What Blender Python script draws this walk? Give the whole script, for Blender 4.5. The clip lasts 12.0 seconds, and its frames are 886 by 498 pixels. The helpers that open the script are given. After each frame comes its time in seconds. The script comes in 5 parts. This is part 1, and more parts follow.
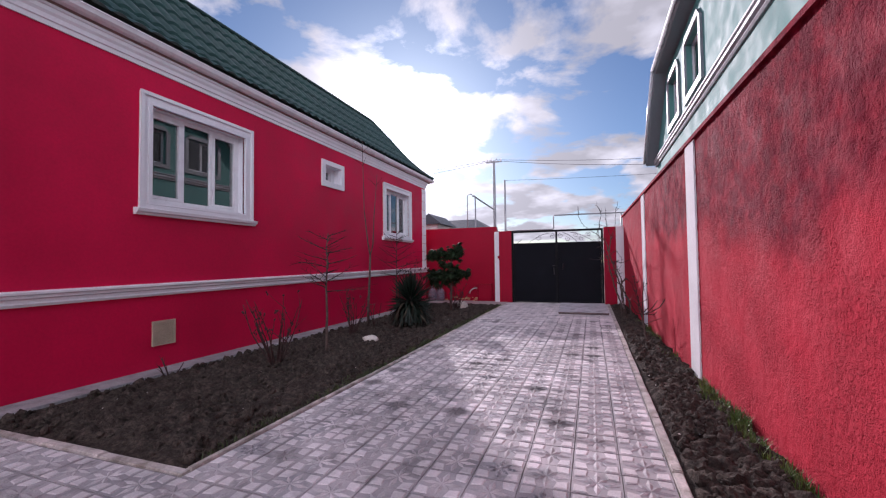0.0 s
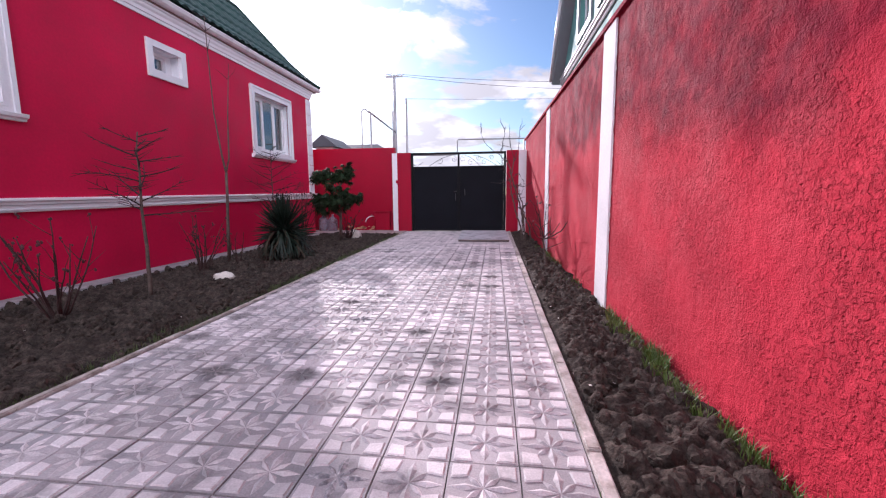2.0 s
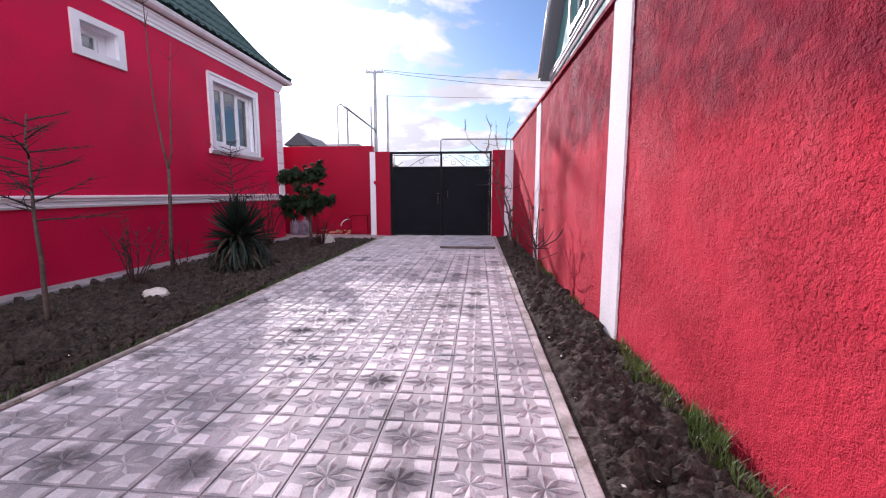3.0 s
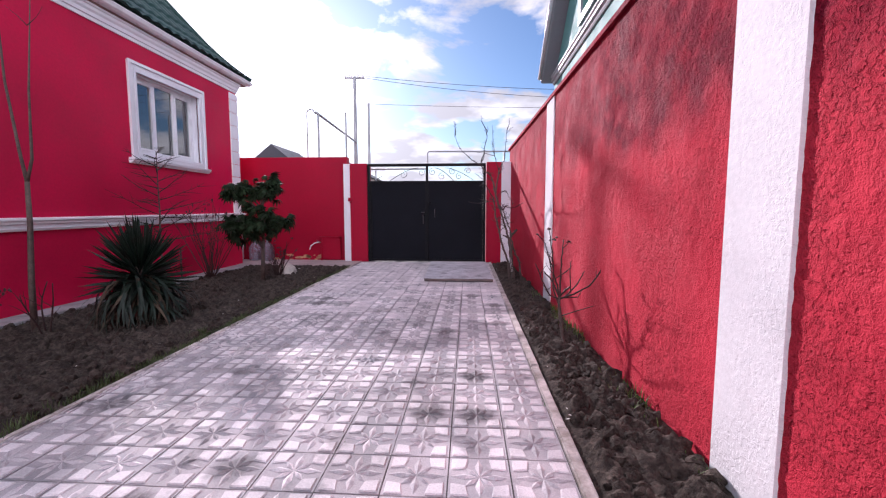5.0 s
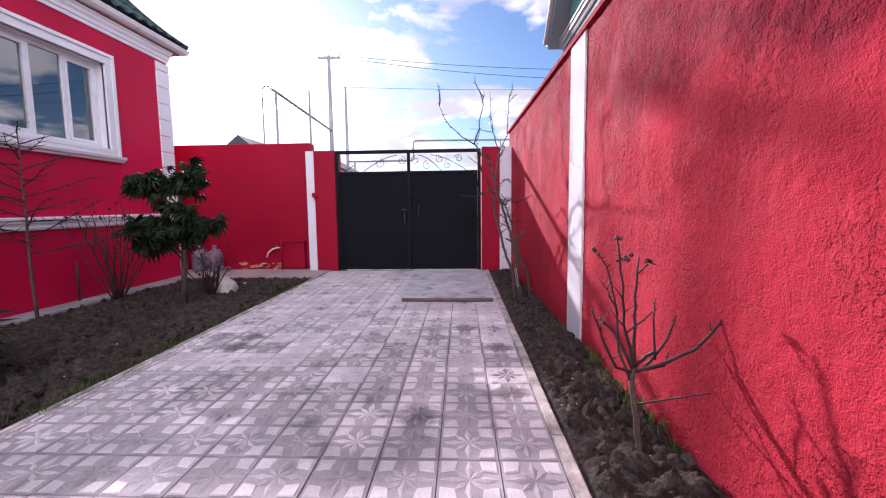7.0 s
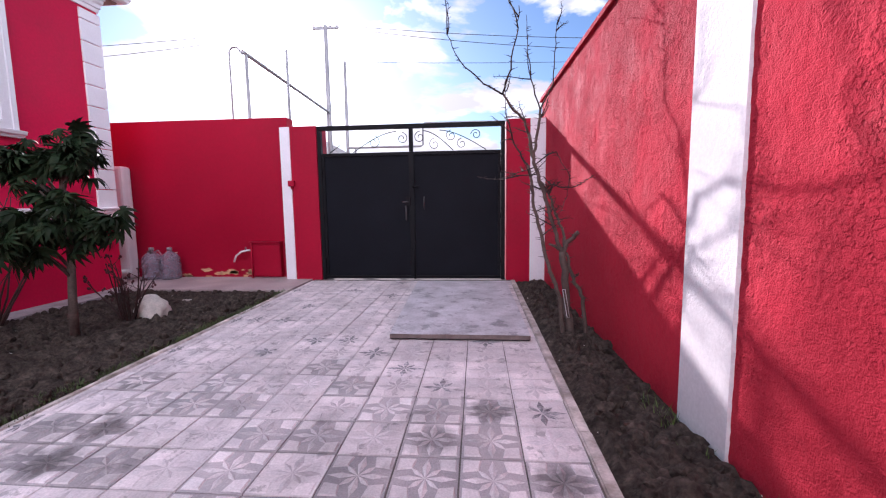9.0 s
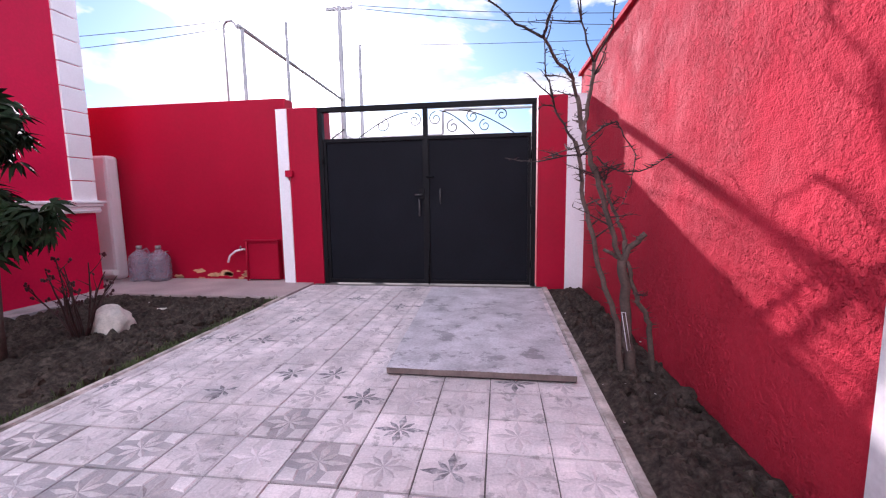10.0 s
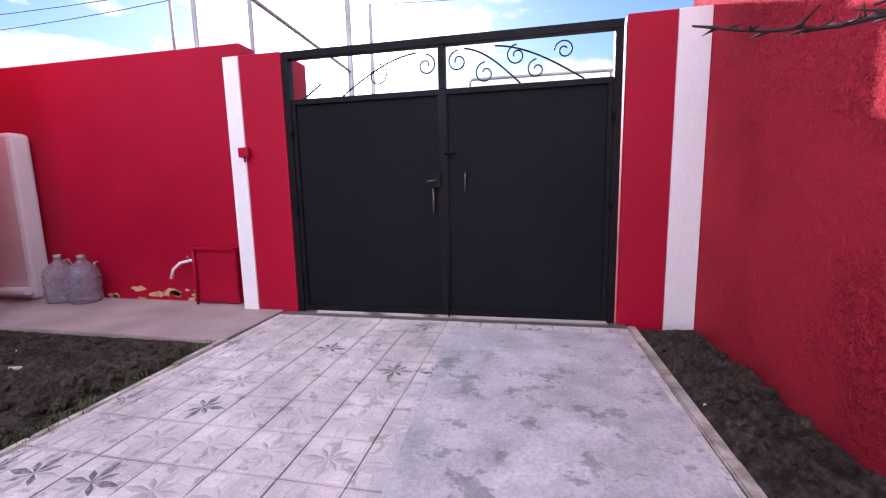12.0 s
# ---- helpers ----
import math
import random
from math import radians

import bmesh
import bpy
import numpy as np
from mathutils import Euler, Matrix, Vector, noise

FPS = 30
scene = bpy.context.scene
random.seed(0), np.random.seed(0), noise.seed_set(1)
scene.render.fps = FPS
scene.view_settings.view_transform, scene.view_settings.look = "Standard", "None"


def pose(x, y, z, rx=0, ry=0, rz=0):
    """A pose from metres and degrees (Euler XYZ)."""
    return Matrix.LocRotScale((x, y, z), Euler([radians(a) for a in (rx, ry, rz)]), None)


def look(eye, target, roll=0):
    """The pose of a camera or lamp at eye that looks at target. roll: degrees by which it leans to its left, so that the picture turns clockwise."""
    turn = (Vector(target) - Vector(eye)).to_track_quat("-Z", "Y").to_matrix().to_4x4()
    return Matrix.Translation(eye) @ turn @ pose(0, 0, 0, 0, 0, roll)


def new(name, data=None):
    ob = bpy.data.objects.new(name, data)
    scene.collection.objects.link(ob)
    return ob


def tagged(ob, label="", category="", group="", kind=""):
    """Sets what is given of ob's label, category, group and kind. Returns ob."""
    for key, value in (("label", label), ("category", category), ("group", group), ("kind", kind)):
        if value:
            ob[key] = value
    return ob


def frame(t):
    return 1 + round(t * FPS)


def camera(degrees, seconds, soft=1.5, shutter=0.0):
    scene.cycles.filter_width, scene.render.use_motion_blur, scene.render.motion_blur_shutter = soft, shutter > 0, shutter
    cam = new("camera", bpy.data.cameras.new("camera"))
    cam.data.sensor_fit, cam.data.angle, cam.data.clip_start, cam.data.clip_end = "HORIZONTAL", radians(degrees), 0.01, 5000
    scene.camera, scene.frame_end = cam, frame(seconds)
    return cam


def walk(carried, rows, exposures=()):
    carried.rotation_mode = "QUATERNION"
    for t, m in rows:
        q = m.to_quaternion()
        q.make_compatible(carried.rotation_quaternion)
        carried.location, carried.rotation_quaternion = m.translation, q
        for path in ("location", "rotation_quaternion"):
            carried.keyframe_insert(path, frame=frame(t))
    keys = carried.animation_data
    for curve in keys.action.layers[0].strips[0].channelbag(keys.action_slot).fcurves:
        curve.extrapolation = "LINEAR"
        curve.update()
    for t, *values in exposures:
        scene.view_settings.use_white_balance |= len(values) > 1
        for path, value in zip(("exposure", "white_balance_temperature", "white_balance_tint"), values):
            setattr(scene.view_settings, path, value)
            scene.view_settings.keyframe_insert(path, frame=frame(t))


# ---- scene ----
cam = camera(93.8, 12.0, soft=1.2)
PATH = [
    (0, (0.087, 1.261, 1.341), (-0.586, 3.144, 1.41), -0.7),
    (0.5, (0.127, 1.495, 1.278), (-0.372, 3.432, 1.237), -0.8),
    (1, (0.103, 1.785, 1.189), (-0.277, 3.743, 1.043), -0.6),
    (1.5, (0.075, 2.125, 1.151), (-0.227, 4.09, 0.929), -0.6),
    (2, (0.123, 2.489, 1.136), (-0.123, 4.456, 0.874), -0.5),
    (2.5, (0.121, 2.913, 1.131), (-0.086, 4.884, 0.86), -0.3),
    (3, (0.112, 3.343, 1.142), (-0.06, 5.32, 0.889), -0.0),
    (3.2, (0.1, 3.515, 1.157), (-0.055, 5.495, 0.923), 0.2),
    (4.8, (0.02, 4.917, 1.271), (-0.095, 6.904, 1.081), 0.2),
    (5, (0.028, 5.118, 1.237), (-0.092, 7.106, 1.057), 0.0),
    (5.5, (0.008, 5.568, 1.234), (-0.096, 7.557, 1.054), -0.2),
    (6, (0.033, 6.02, 1.242), (-0.061, 8.01, 1.057), -0.4),
    (6.5, (0.025, 6.511, 1.237), (-0.058, 8.5, 1.05), -0.6),
    (7, (0.059, 6.98, 1.221), (-0.03, 8.969, 1.029), -0.7),
    (7.2, (0.061, 7.146, 1.257), (-0.029, 9.134, 1.059), -0.8),
    (9, (0.021, 8.881, 1.175), (-0.142, 10.862, 0.96), -0.8),
    (9.5, (0.03, 9.36, 1.16), (-0.186, 11.335, 0.929), -0.9),
    (10, (-0.003, 9.812, 1.149), (-0.276, 11.779, 0.912), -0.8),
    (10.5, (-0.078, 10.282, 1.143), (-0.398, 12.241, 0.903), -0.9),
    (11, (-0.127, 10.771, 1.165), (-0.527, 12.716, 0.92), -1.3),
    (11.5, (-0.238, 11.231, 1.137), (-0.645, 13.171, 0.867), -1.6),
    (12, (-0.258, 11.722, 1.13), (-0.661, 13.661, 0.853), -1.3),
]
EXPOSURES = [(t, stops, 6050, 26) for t, stops in ((0.0, 0.28), (1.0, 0.58), (2.5, 0.86), (5.0, 0.80), (7.0, 0.95), (9.0, 1.1), (10.5, 1.34), (12.0, 1.4))]
walk(cam, [(t, look(eye, target, roll)) for t, eye, target, roll in PATH], EXPOSURES)

# ---- light ----
SUN_AZ, SUN_EL = radians(-24.2), radians(19.1)
SUN_DIR = Vector((math.sin(SUN_AZ) * math.cos(SUN_EL), math.cos(SUN_AZ) * math.cos(SUN_EL), math.sin(SUN_EL)))
sun_data = bpy.data.lights.new("sun", "SUN")
sun_data.energy, sun_data.angle, sun_data.color = 3.3, radians(1.0), (1.0, 0.92, 0.86)
sun = new("sun", sun_data)
sun.matrix_world = look((0, 0, 30), Vector((0, 0, 30)) - SUN_DIR)


def build_world():
    w = bpy.data.worlds.new("sky")
    scene.world = w
    w.use_nodes = True
    nt = w.node_tree
    nt.nodes.clear()
    N, L = nt.nodes.new, nt.links.new

    def math_node(op, a, b=None, c=None):
        n = N("ShaderNodeMath")
        n.operation = op
        for i, v in enumerate((a, b, c)):
            if v is None:
                continue
            if isinstance(v, (int, float)):
                n.inputs[i].default_value = v
            else:
                L(v, n.inputs[i])
        return n.outputs[0]

    sky = N("ShaderNodeTexSky")
    sky.sky_type, sky.sun_disc = "NISHITA", False
    sky.sun_elevation, sky.sun_rotation = SUN_EL, SUN_AZ
    sky.air_density, sky.dust_density, sky.ozone_density = 1.0, 0.6, 2.0
    co = N("ShaderNodeTexCoord")
    sep = N("ShaderNodeSeparateXYZ")
    L(co.outputs["Generated"], sep.inputs[0])
    # cloud deck: the direction carried out onto a flat layer
    up = math_node("ADD", math_node("MAXIMUM", sep.outputs[2], 0.0), 0.22)
    comb = N("ShaderNodeCombineXYZ")
    L(math_node("DIVIDE", sep.outputs[0], up), comb.inputs[0])
    L(math_node("DIVIDE", sep.outputs[1], up), comb.inputs[1])
    comb.inputs[2].default_value = 3.7
    big = N("ShaderNodeTexNoise")
    big.inputs["Scale"].default_value, big.inputs["Detail"].default_value = 2.5, 11.0
    big.inputs["Roughness"].default_value, big.inputs["Distortion"].default_value = 0.56, 0.25
    L(comb.outputs[0], big.inputs["Vector"])
    # closeness to the sun
    dot = N("ShaderNodeVectorMath")
    dot.operation = "DOT_PRODUCT"
    L(co.outputs["Generated"], dot.inputs[0])
    dot.inputs[1].default_value = SUN_DIR
    # clouds away from the sun are lit from the front
    facing = math_node("POWER", math_node("MULTIPLY_ADD", dot.outputs["Value"], -0.5, 0.5), 2.0)
    near = math_node("MAXIMUM", dot.outputs["Value"], 0.0)
    halo = math_node("POWER", near, 14.0)
    core = math_node("POWER", near, 90.0)
    low = math_node("POWER", math_node("SUBTRACT", 1.0, math_node("MAXIMUM", sep.outputs[2], 0.0)), 6.0)
    # extra brightness overhead, out of view, added to fill the shaded paving
    over = math_node("MULTIPLY", math_node("POWER", math_node("MAXIMUM", sep.outputs[2], 0.0), 4.0), 0.32)
    cover = math_node("ADD", math_node("MULTIPLY_ADD", over, 0.08, big.outputs["Fac"]), math_node("ADD", math_node("MULTIPLY", halo, 0.11), math_node("MULTIPLY_ADD", low, 0.06, math_node("MULTIPLY", facing, 0.12))))
    ramp = N("ShaderNodeValToRGB")
    ramp.color_ramp.elements[0].position, ramp.color_ramp.elements[1].position = 0.50, 0.585
    L(cover, ramp.inputs[0])
    shade = N("ShaderNodeTexNoise")
    shade.inputs["Scale"].default_value, shade.inputs["Detail"].default_value = 4.2, 7.0
    L(comb.outputs[0], shade.inputs["Vector"])
    bright = math_node("ADD", math_node("MAXIMUM", math_node("MULTIPLY_ADD", shade.outputs["Fac"], 1.25, -0.22), 0.36), math_node("ADD", over, math_node("MULTIPLY", facing, 3.0)))
    bright = math_node("ADD", bright, math_node("ADD", math_node("MULTIPLY", halo, 0.22), math_node("MULTIPLY", core, 2.2)))
    cloud = N("ShaderNodeVectorMath")
    cloud.operation = "SCALE"
    cloud.inputs[0].default_value = (0.97, 0.985, 1.0)
    L(bright, cloud.inputs["Scale"])
    blue = N("ShaderNodeVectorMath")
    blue.operation = "SCALE"
    deep = N("ShaderNodeVectorMath")
    deep.operation = "MULTIPLY"
    L(sky.outputs[0], deep.inputs[0])
    deep.inputs[1].default_value = (0.80, 1.03, 1.22)
    L(deep.outputs[0], blue.inputs[0])
    blue.inputs["Scale"].default_value = 0.058
    mix = N("ShaderNodeMix")
    mix.data_type = "RGBA"
    L(ramp.outputs[0], mix.inputs["Factor"])
    L(blue.outputs[0], mix.inputs["A"])
    L(cloud.outputs[0], mix.inputs["B"])
    bg = N("ShaderNodeBackground")
    bg.inputs["Strength"].default_value = 1.0
    out = N("ShaderNodeOutputWorld")
    L(mix.outputs["Result"], bg.inputs["Color"])
    L(bg.outputs[0], out.inputs[0])


build_world()


# ---- materials ----
def material(name, colour, rough=0.7, metal=0.0, stain=0.25, stain_size=1.2, grain=0.12, grain_size=60.0, bump=0.0, bump_size=90.0,
             bump_depth=0.004, rand=0.0, spec=0.5, tint=None, smudge=0.0, marks=0.0, marks_size=11.0, blot=0.0):
    """A painted or raw surface: broad stains, fine grain and relief, at real-world size."""
    m = bpy.data.materials.new(name)
    m.use_nodes = True
    nt = m.node_tree
    N, L = nt.nodes.new, nt.links.new
    b = nt.nodes["Principled BSDF"]
    b.inputs["Metallic"].default_value = metal
    b.inputs["Specular IOR Level"].default_value = spec
    co = N("ShaderNodeNewGeometry").outputs["Position"]

    def noise_node(scale, detail=4.0, roughness=0.55):
        n = N("ShaderNodeTexNoise")
        n.inputs["Scale"].default_value, n.inputs["Detail"].default_value, n.inputs["Roughness"].default_value = scale, detail, roughness
        L(co, n.inputs["Vector"])
        return n.outputs["Fac"]

    def remap(v, lo, hi, a=0.3, c=0.7):
        n = N("ShaderNodeMapRange")
        n.inputs[1].default_value, n.inputs[2].default_value, n.inputs[3].default_value, n.inputs[4].default_value = a, c, lo, hi
        L(v, n.inputs[0])
        return n.outputs[0]

    def times(a, c):
        n = N("ShaderNodeMath")
        n.operation = "MULTIPLY"
        L(a, n.inputs[0])
        L(c, n.inputs[1])
        return n.outputs[0]

    value = times(remap(noise_node(stain_size, 6.0, 0.6), 1 - stain, 1 + stain * 0.6), remap(noise_node(grain_size, 3.0), 1 - grain, 1 + grain))
    if rand:
        info = N("ShaderNodeObjectInfo")
        value = times(value, remap(info.outputs["Random"], 1 - rand, 1 + rand, 0.0, 1.0))
    if smudge:
        value = times(value, remap(noise_node(3.4, 4.0, 0.6), 1.0, 1 - smudge, 0.56, 0.68))
    if marks:
        # flaked and scuffed spots with hard edges
        value = times(value, remap(noise_node(marks_size, 9.0, 0.68), 1.0, 1 - marks, 0.565, 0.61))
    if blot:
        # one piece in eight has a dark sooty blot round its middle
        info = N("ShaderNodeObjectInfo")
        local = N("ShaderNodeTexCoord").outputs["Object"]
        far = N("ShaderNodeVectorMath")
        far.operation = "LENGTH"
        L(local, far.inputs[0])
        wob = N("ShaderNodeMath")
        wob.operation = "MULTIPLY_ADD"
        L(noise_node(13.0, 5.0, 0.6), wob.inputs[0])
        wob.inputs[1].default_value = -0.22
        L(far.outputs["Value"], wob.inputs[2])
        near = remap(wob.outputs[0], blot, 0.0, -0.05, 0.055)
        soot = N("ShaderNodeMath")
        soot.operation = "SUBTRACT"
        soot.inputs[0].default_value = 1.0
        L(times(near, remap(info.outputs["Random"], 0.0, 1.0, 0.86, 0.96)), soot.inputs[1])
        value = times(value, soot.outputs[0])
    col = N("ShaderNodeVectorMath")
    col.operation = "SCALE"
    L(value, col.inputs["Scale"])
    if tint:
        mix = N("ShaderNodeMix")
        mix.data_type = "RGBA"
        mix.inputs["A"].default_value, mix.inputs["B"].default_value = (*colour, 1), (*tint, 1)
        L(remap(noise_node(stain_size * 2.3, 5.0), 0, 1, 0.42, 0.66), mix.inputs["Factor"])
        L(mix.outputs["Result"], col.inputs[0])
    else:
        col.inputs[0].default_value = colour
    L(col.outputs[0], b.inputs["Base Color"])
    L(remap(noise_node(stain_size * 4), max(rough - 0.1, 0.02), min(rough + 0.1, 1.0)), b.inputs["Roughness"])
    if bump:
        n = N("ShaderNodeBump")
        n.inputs["Strength"].default_value, n.inputs["Distance"].default_value = bump, bump_depth
        L(noise_node(bump_size, 5.0, 0.6), n.inputs["Height"])
        L(n.outputs[0], b.inputs["Normal"])
    return m


def stucco_material(name, colour, coarse, depth, damp_top=None):
    """Rough-cast plaster under paint: trowelled lumps with pits; old damp runs down from the coping."""
    m = material(name, colour, rough=0.85, stain=0.14, stain_size=0.9, grain=0.06, grain_size=45, spec=0.12)
    nt = m.node_tree
    N, L = nt.nodes.new, nt.links.new
    b = nt.nodes["Principled BSDF"]
    co = N("ShaderNodeNewGeometry").outputs["Position"]
    lump = N("ShaderNodeTexNoise")
    lump.inputs["Scale"].default_value, lump.inputs["Detail"].default_value = coarse, 3.5
    lump.inputs["Roughness"].default_value, lump.inputs["Distortion"].default_value = 0.6, 0.35
    L(co, lump.inputs["Vector"])
    ridge = N("ShaderNodeMapRange")
    ridge.inputs[1].default_value, ridge.inputs[2].default_value = 0.46, 0.56
    L(lump.outputs["Fac"], ridge.inputs[0])
    cell = N("ShaderNodeTexVoronoi")
    cell.inputs["Scale"].default_value = coarse * 0.55
    L(co, cell.inputs["Vector"])
    pit = N("ShaderNodeMapRange")
    pit.inputs[1].default_value, pit.inputs[2].default_value, pit.inputs[3].default_value, pit.inputs[4].default_value = 0.10, 0.20, -1.3, 0.0
    L(cell.outputs["Distance"], pit.inputs[0])
    add = N("ShaderNodeMath")
    add.operation = "ADD"
    L(ridge.outputs[0], add.inputs[0])
    L(pit.outputs[0], add.inputs[1])
    # the cast is thrown on unevenly: smooth areas beside coarse ones, and tall trowel marks
    zone = N("ShaderNodeTexNoise")
    zone.inputs["Scale"].default_value, zone.inputs["Detail"].default_value = 1.6, 4.0
    L(co, zone.inputs["Vector"])
    zr = N("ShaderNodeMapRange")
    zr.inputs[1].default_value, zr.inputs[2].default_value, zr.inputs[3].default_value = 0.43, 0.58, 0.14
    L(zone.outputs["Fac"], zr.inputs[0])
    coarse_part = N("ShaderNodeMath")
    coarse_part.operation = "MULTIPLY"
    L(add.outputs[0], coarse_part.inputs[0])
    L(zr.outputs[0], coarse_part.inputs[1])
    tall = N("ShaderNodeTexNoise")
    tall.inputs["Scale"].default_value, tall.inputs["Detail"].default_value = 5.0, 3.0
    tm = N("ShaderNodeMapping")
    tm.inputs["Scale"].default_value = (1.0, 1.0, 0.6)
    L(co, tm.inputs["Vector"])
    L(tm.outputs[0], tall.inputs["Vector"])
    total = N("ShaderNodeMath")
    total.operation = "MULTIPLY_ADD"
    L(tall.outputs["Fac"], total.inputs[0])
    total.inputs[1].default_value = 1.6
    fine = N("ShaderNodeTexNoise")
    fine.inputs["Scale"].default_value, fine.inputs["Detail"].default_value = coarse * 3.2, 4.0
    L(co, fine.inputs["Vector"])
    both = N("ShaderNodeMath")
    both.operation = "MULTIPLY_ADD"
    L(fine.outputs["Fac"], both.inputs[0])
    both.inputs[1].default_value = 0.45
    L(coarse_part.outputs[0], both.inputs[2])
    L(both.outputs[0], total.inputs[2])
    bump = N("ShaderNodeBump")
    bump.inputs["Strength"].default_value, bump.inputs["Distance"].default_value = 0.9, depth
    L(total.outputs[0], bump.inputs["Height"])
    L(bump.outputs[0], b.inputs["Normal"])
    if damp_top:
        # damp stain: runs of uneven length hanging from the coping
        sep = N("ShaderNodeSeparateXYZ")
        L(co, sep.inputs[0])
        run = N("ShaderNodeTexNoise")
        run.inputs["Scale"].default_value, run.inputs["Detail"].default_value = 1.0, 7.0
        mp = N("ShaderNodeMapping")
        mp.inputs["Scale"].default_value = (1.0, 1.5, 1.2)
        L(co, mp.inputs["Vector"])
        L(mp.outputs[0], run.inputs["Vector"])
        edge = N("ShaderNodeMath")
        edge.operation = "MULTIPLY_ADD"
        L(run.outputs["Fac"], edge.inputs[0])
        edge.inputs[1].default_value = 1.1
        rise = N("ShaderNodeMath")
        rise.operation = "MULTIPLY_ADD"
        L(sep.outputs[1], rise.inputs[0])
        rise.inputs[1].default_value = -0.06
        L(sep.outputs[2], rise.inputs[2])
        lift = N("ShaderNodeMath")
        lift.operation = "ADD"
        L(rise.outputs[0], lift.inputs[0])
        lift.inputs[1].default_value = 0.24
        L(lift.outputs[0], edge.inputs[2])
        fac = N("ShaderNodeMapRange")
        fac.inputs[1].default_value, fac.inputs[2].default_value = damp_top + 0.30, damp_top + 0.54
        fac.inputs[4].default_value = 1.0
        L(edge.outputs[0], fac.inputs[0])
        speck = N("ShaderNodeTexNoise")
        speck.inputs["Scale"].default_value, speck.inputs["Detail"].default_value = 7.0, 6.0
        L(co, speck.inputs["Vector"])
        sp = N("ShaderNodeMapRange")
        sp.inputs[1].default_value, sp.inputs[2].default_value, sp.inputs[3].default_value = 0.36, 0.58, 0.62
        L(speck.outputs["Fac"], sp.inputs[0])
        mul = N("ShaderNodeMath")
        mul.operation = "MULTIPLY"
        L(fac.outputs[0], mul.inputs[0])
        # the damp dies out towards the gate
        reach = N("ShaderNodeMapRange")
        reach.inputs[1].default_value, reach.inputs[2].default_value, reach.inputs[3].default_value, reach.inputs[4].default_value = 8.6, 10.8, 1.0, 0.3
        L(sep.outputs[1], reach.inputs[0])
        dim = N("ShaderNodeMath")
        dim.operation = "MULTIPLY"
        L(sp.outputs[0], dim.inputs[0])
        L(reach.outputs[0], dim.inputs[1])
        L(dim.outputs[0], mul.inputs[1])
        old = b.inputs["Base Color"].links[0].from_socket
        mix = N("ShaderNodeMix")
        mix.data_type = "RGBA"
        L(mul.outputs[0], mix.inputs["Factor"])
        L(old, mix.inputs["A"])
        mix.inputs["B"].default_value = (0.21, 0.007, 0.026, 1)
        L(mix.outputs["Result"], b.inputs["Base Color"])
    return m


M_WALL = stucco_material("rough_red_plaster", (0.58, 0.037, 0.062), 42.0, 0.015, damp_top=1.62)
M_HOUSE = material("smooth_red_paint", (0.60, 0.007, 0.058), rough=0.55, stain=0.24, stain_size=0.7, grain=0.05, grain_size=30, bump=0.25, bump_size=55, spec=0.2)
# red lowered below the house red; this side's shade is put into the colour
M_FRONT = material("shaded_front_red_paint", (0.36, 0.003, 0.026), rough=0.55, stain=0.14, stain_size=0.9, grain=0.05, grain_size=25, bump=0.3, bump_size=40, spec=0.2)
M_PEEL = material("bare_plaster_patches", (0.62, 0.36, 0.2), rough=0.85, stain=0.35, stain_size=9, bump=0.4)
M_WHITE = material("white_trim_paint", (0.80, 0.79, 0.82), rough=0.5, stain=0.06, stain_size=2.0, grain=0.04, bump=0.15, bump_size=70)
M_STRIP = stucco_material("white_pilaster_paint", (0.82, 0.81, 0.82), 40.0, 0.0014)
M_PVC = material("white_plastic", (0.82, 0.82, 0.84), rough=0.3, stain=0.04, grain=0.02)
M_SOFFIT = material("brown_soffit", (0.24, 0.15, 0.13), rough=0.6, stain=0.2)
M_ROOF = material("green_metal_tile", (0.009, 0.040, 0.032), rough=0.5, stain=0.3, stain_size=1.6, grain=0.1, bump=0.1, spec=0.25)
M_TEAL = material("teal_plaster", (0.11, 0.30, 0.27), rough=0.75, stain=0.12, stain_size=0.8, grain=0.05, bump=0.3, bump_size=60)
M_GREYTRIM = material("grey_eave_board", (0.26, 0.28, 0.30), rough=0.5, stain=0.1)
M_GATE = material("dark_gate_paint", (0.0085, 0.0095, 0.0135), rough=0.55, stain=0.3, stain_size=1.5, grain=0.1, bump=0.12, bump_size=20, spec=0.08)
M_GATE2 = material("black_iron", (0.008, 0.008, 0.010), rough=0.5, stain=0.3, bump=0.15, spec=0.12)
M_STEEL = material("worn_steel", (0.16, 0.155, 0.155), rough=0.4, metal=0.8, stain=0.3)
M_TILE = material("cement_tile", (0.50, 0.455, 0.465), rough=0.74, stain=0.34, stain_size=1.1, grain=0.14, grain_size=120, bump=0.35, bump_size=160, bump_depth=0.002, rand=0.14, spec=0.1, tint=(0.35, 0.335, 0.35), smudge=0.38, blot=0.62)
M_TILE_HI = material("worn_tile_relief", (0.78, 0.72, 0.725), rough=0.74, stain=0.3, stain_size=1.1, grain=0.12, grain_size=120, bump=0.3, bump_size=160, bump_depth=0.002, rand=0.16, spec=0.1, tint=(0.58, 0.55, 0.56), smudge=0.38, blot=0.62)
M_PETAL = material("tile_petal", (0.66, 0.605, 0.61), rough=0.74, stain=0.4, stain_size=2.0, grain=0.15, grain_size=120, rand=0.22, spec=0.1, tint=(0.46, 0.435, 0.45), smudge=0.38, blot=0.66)
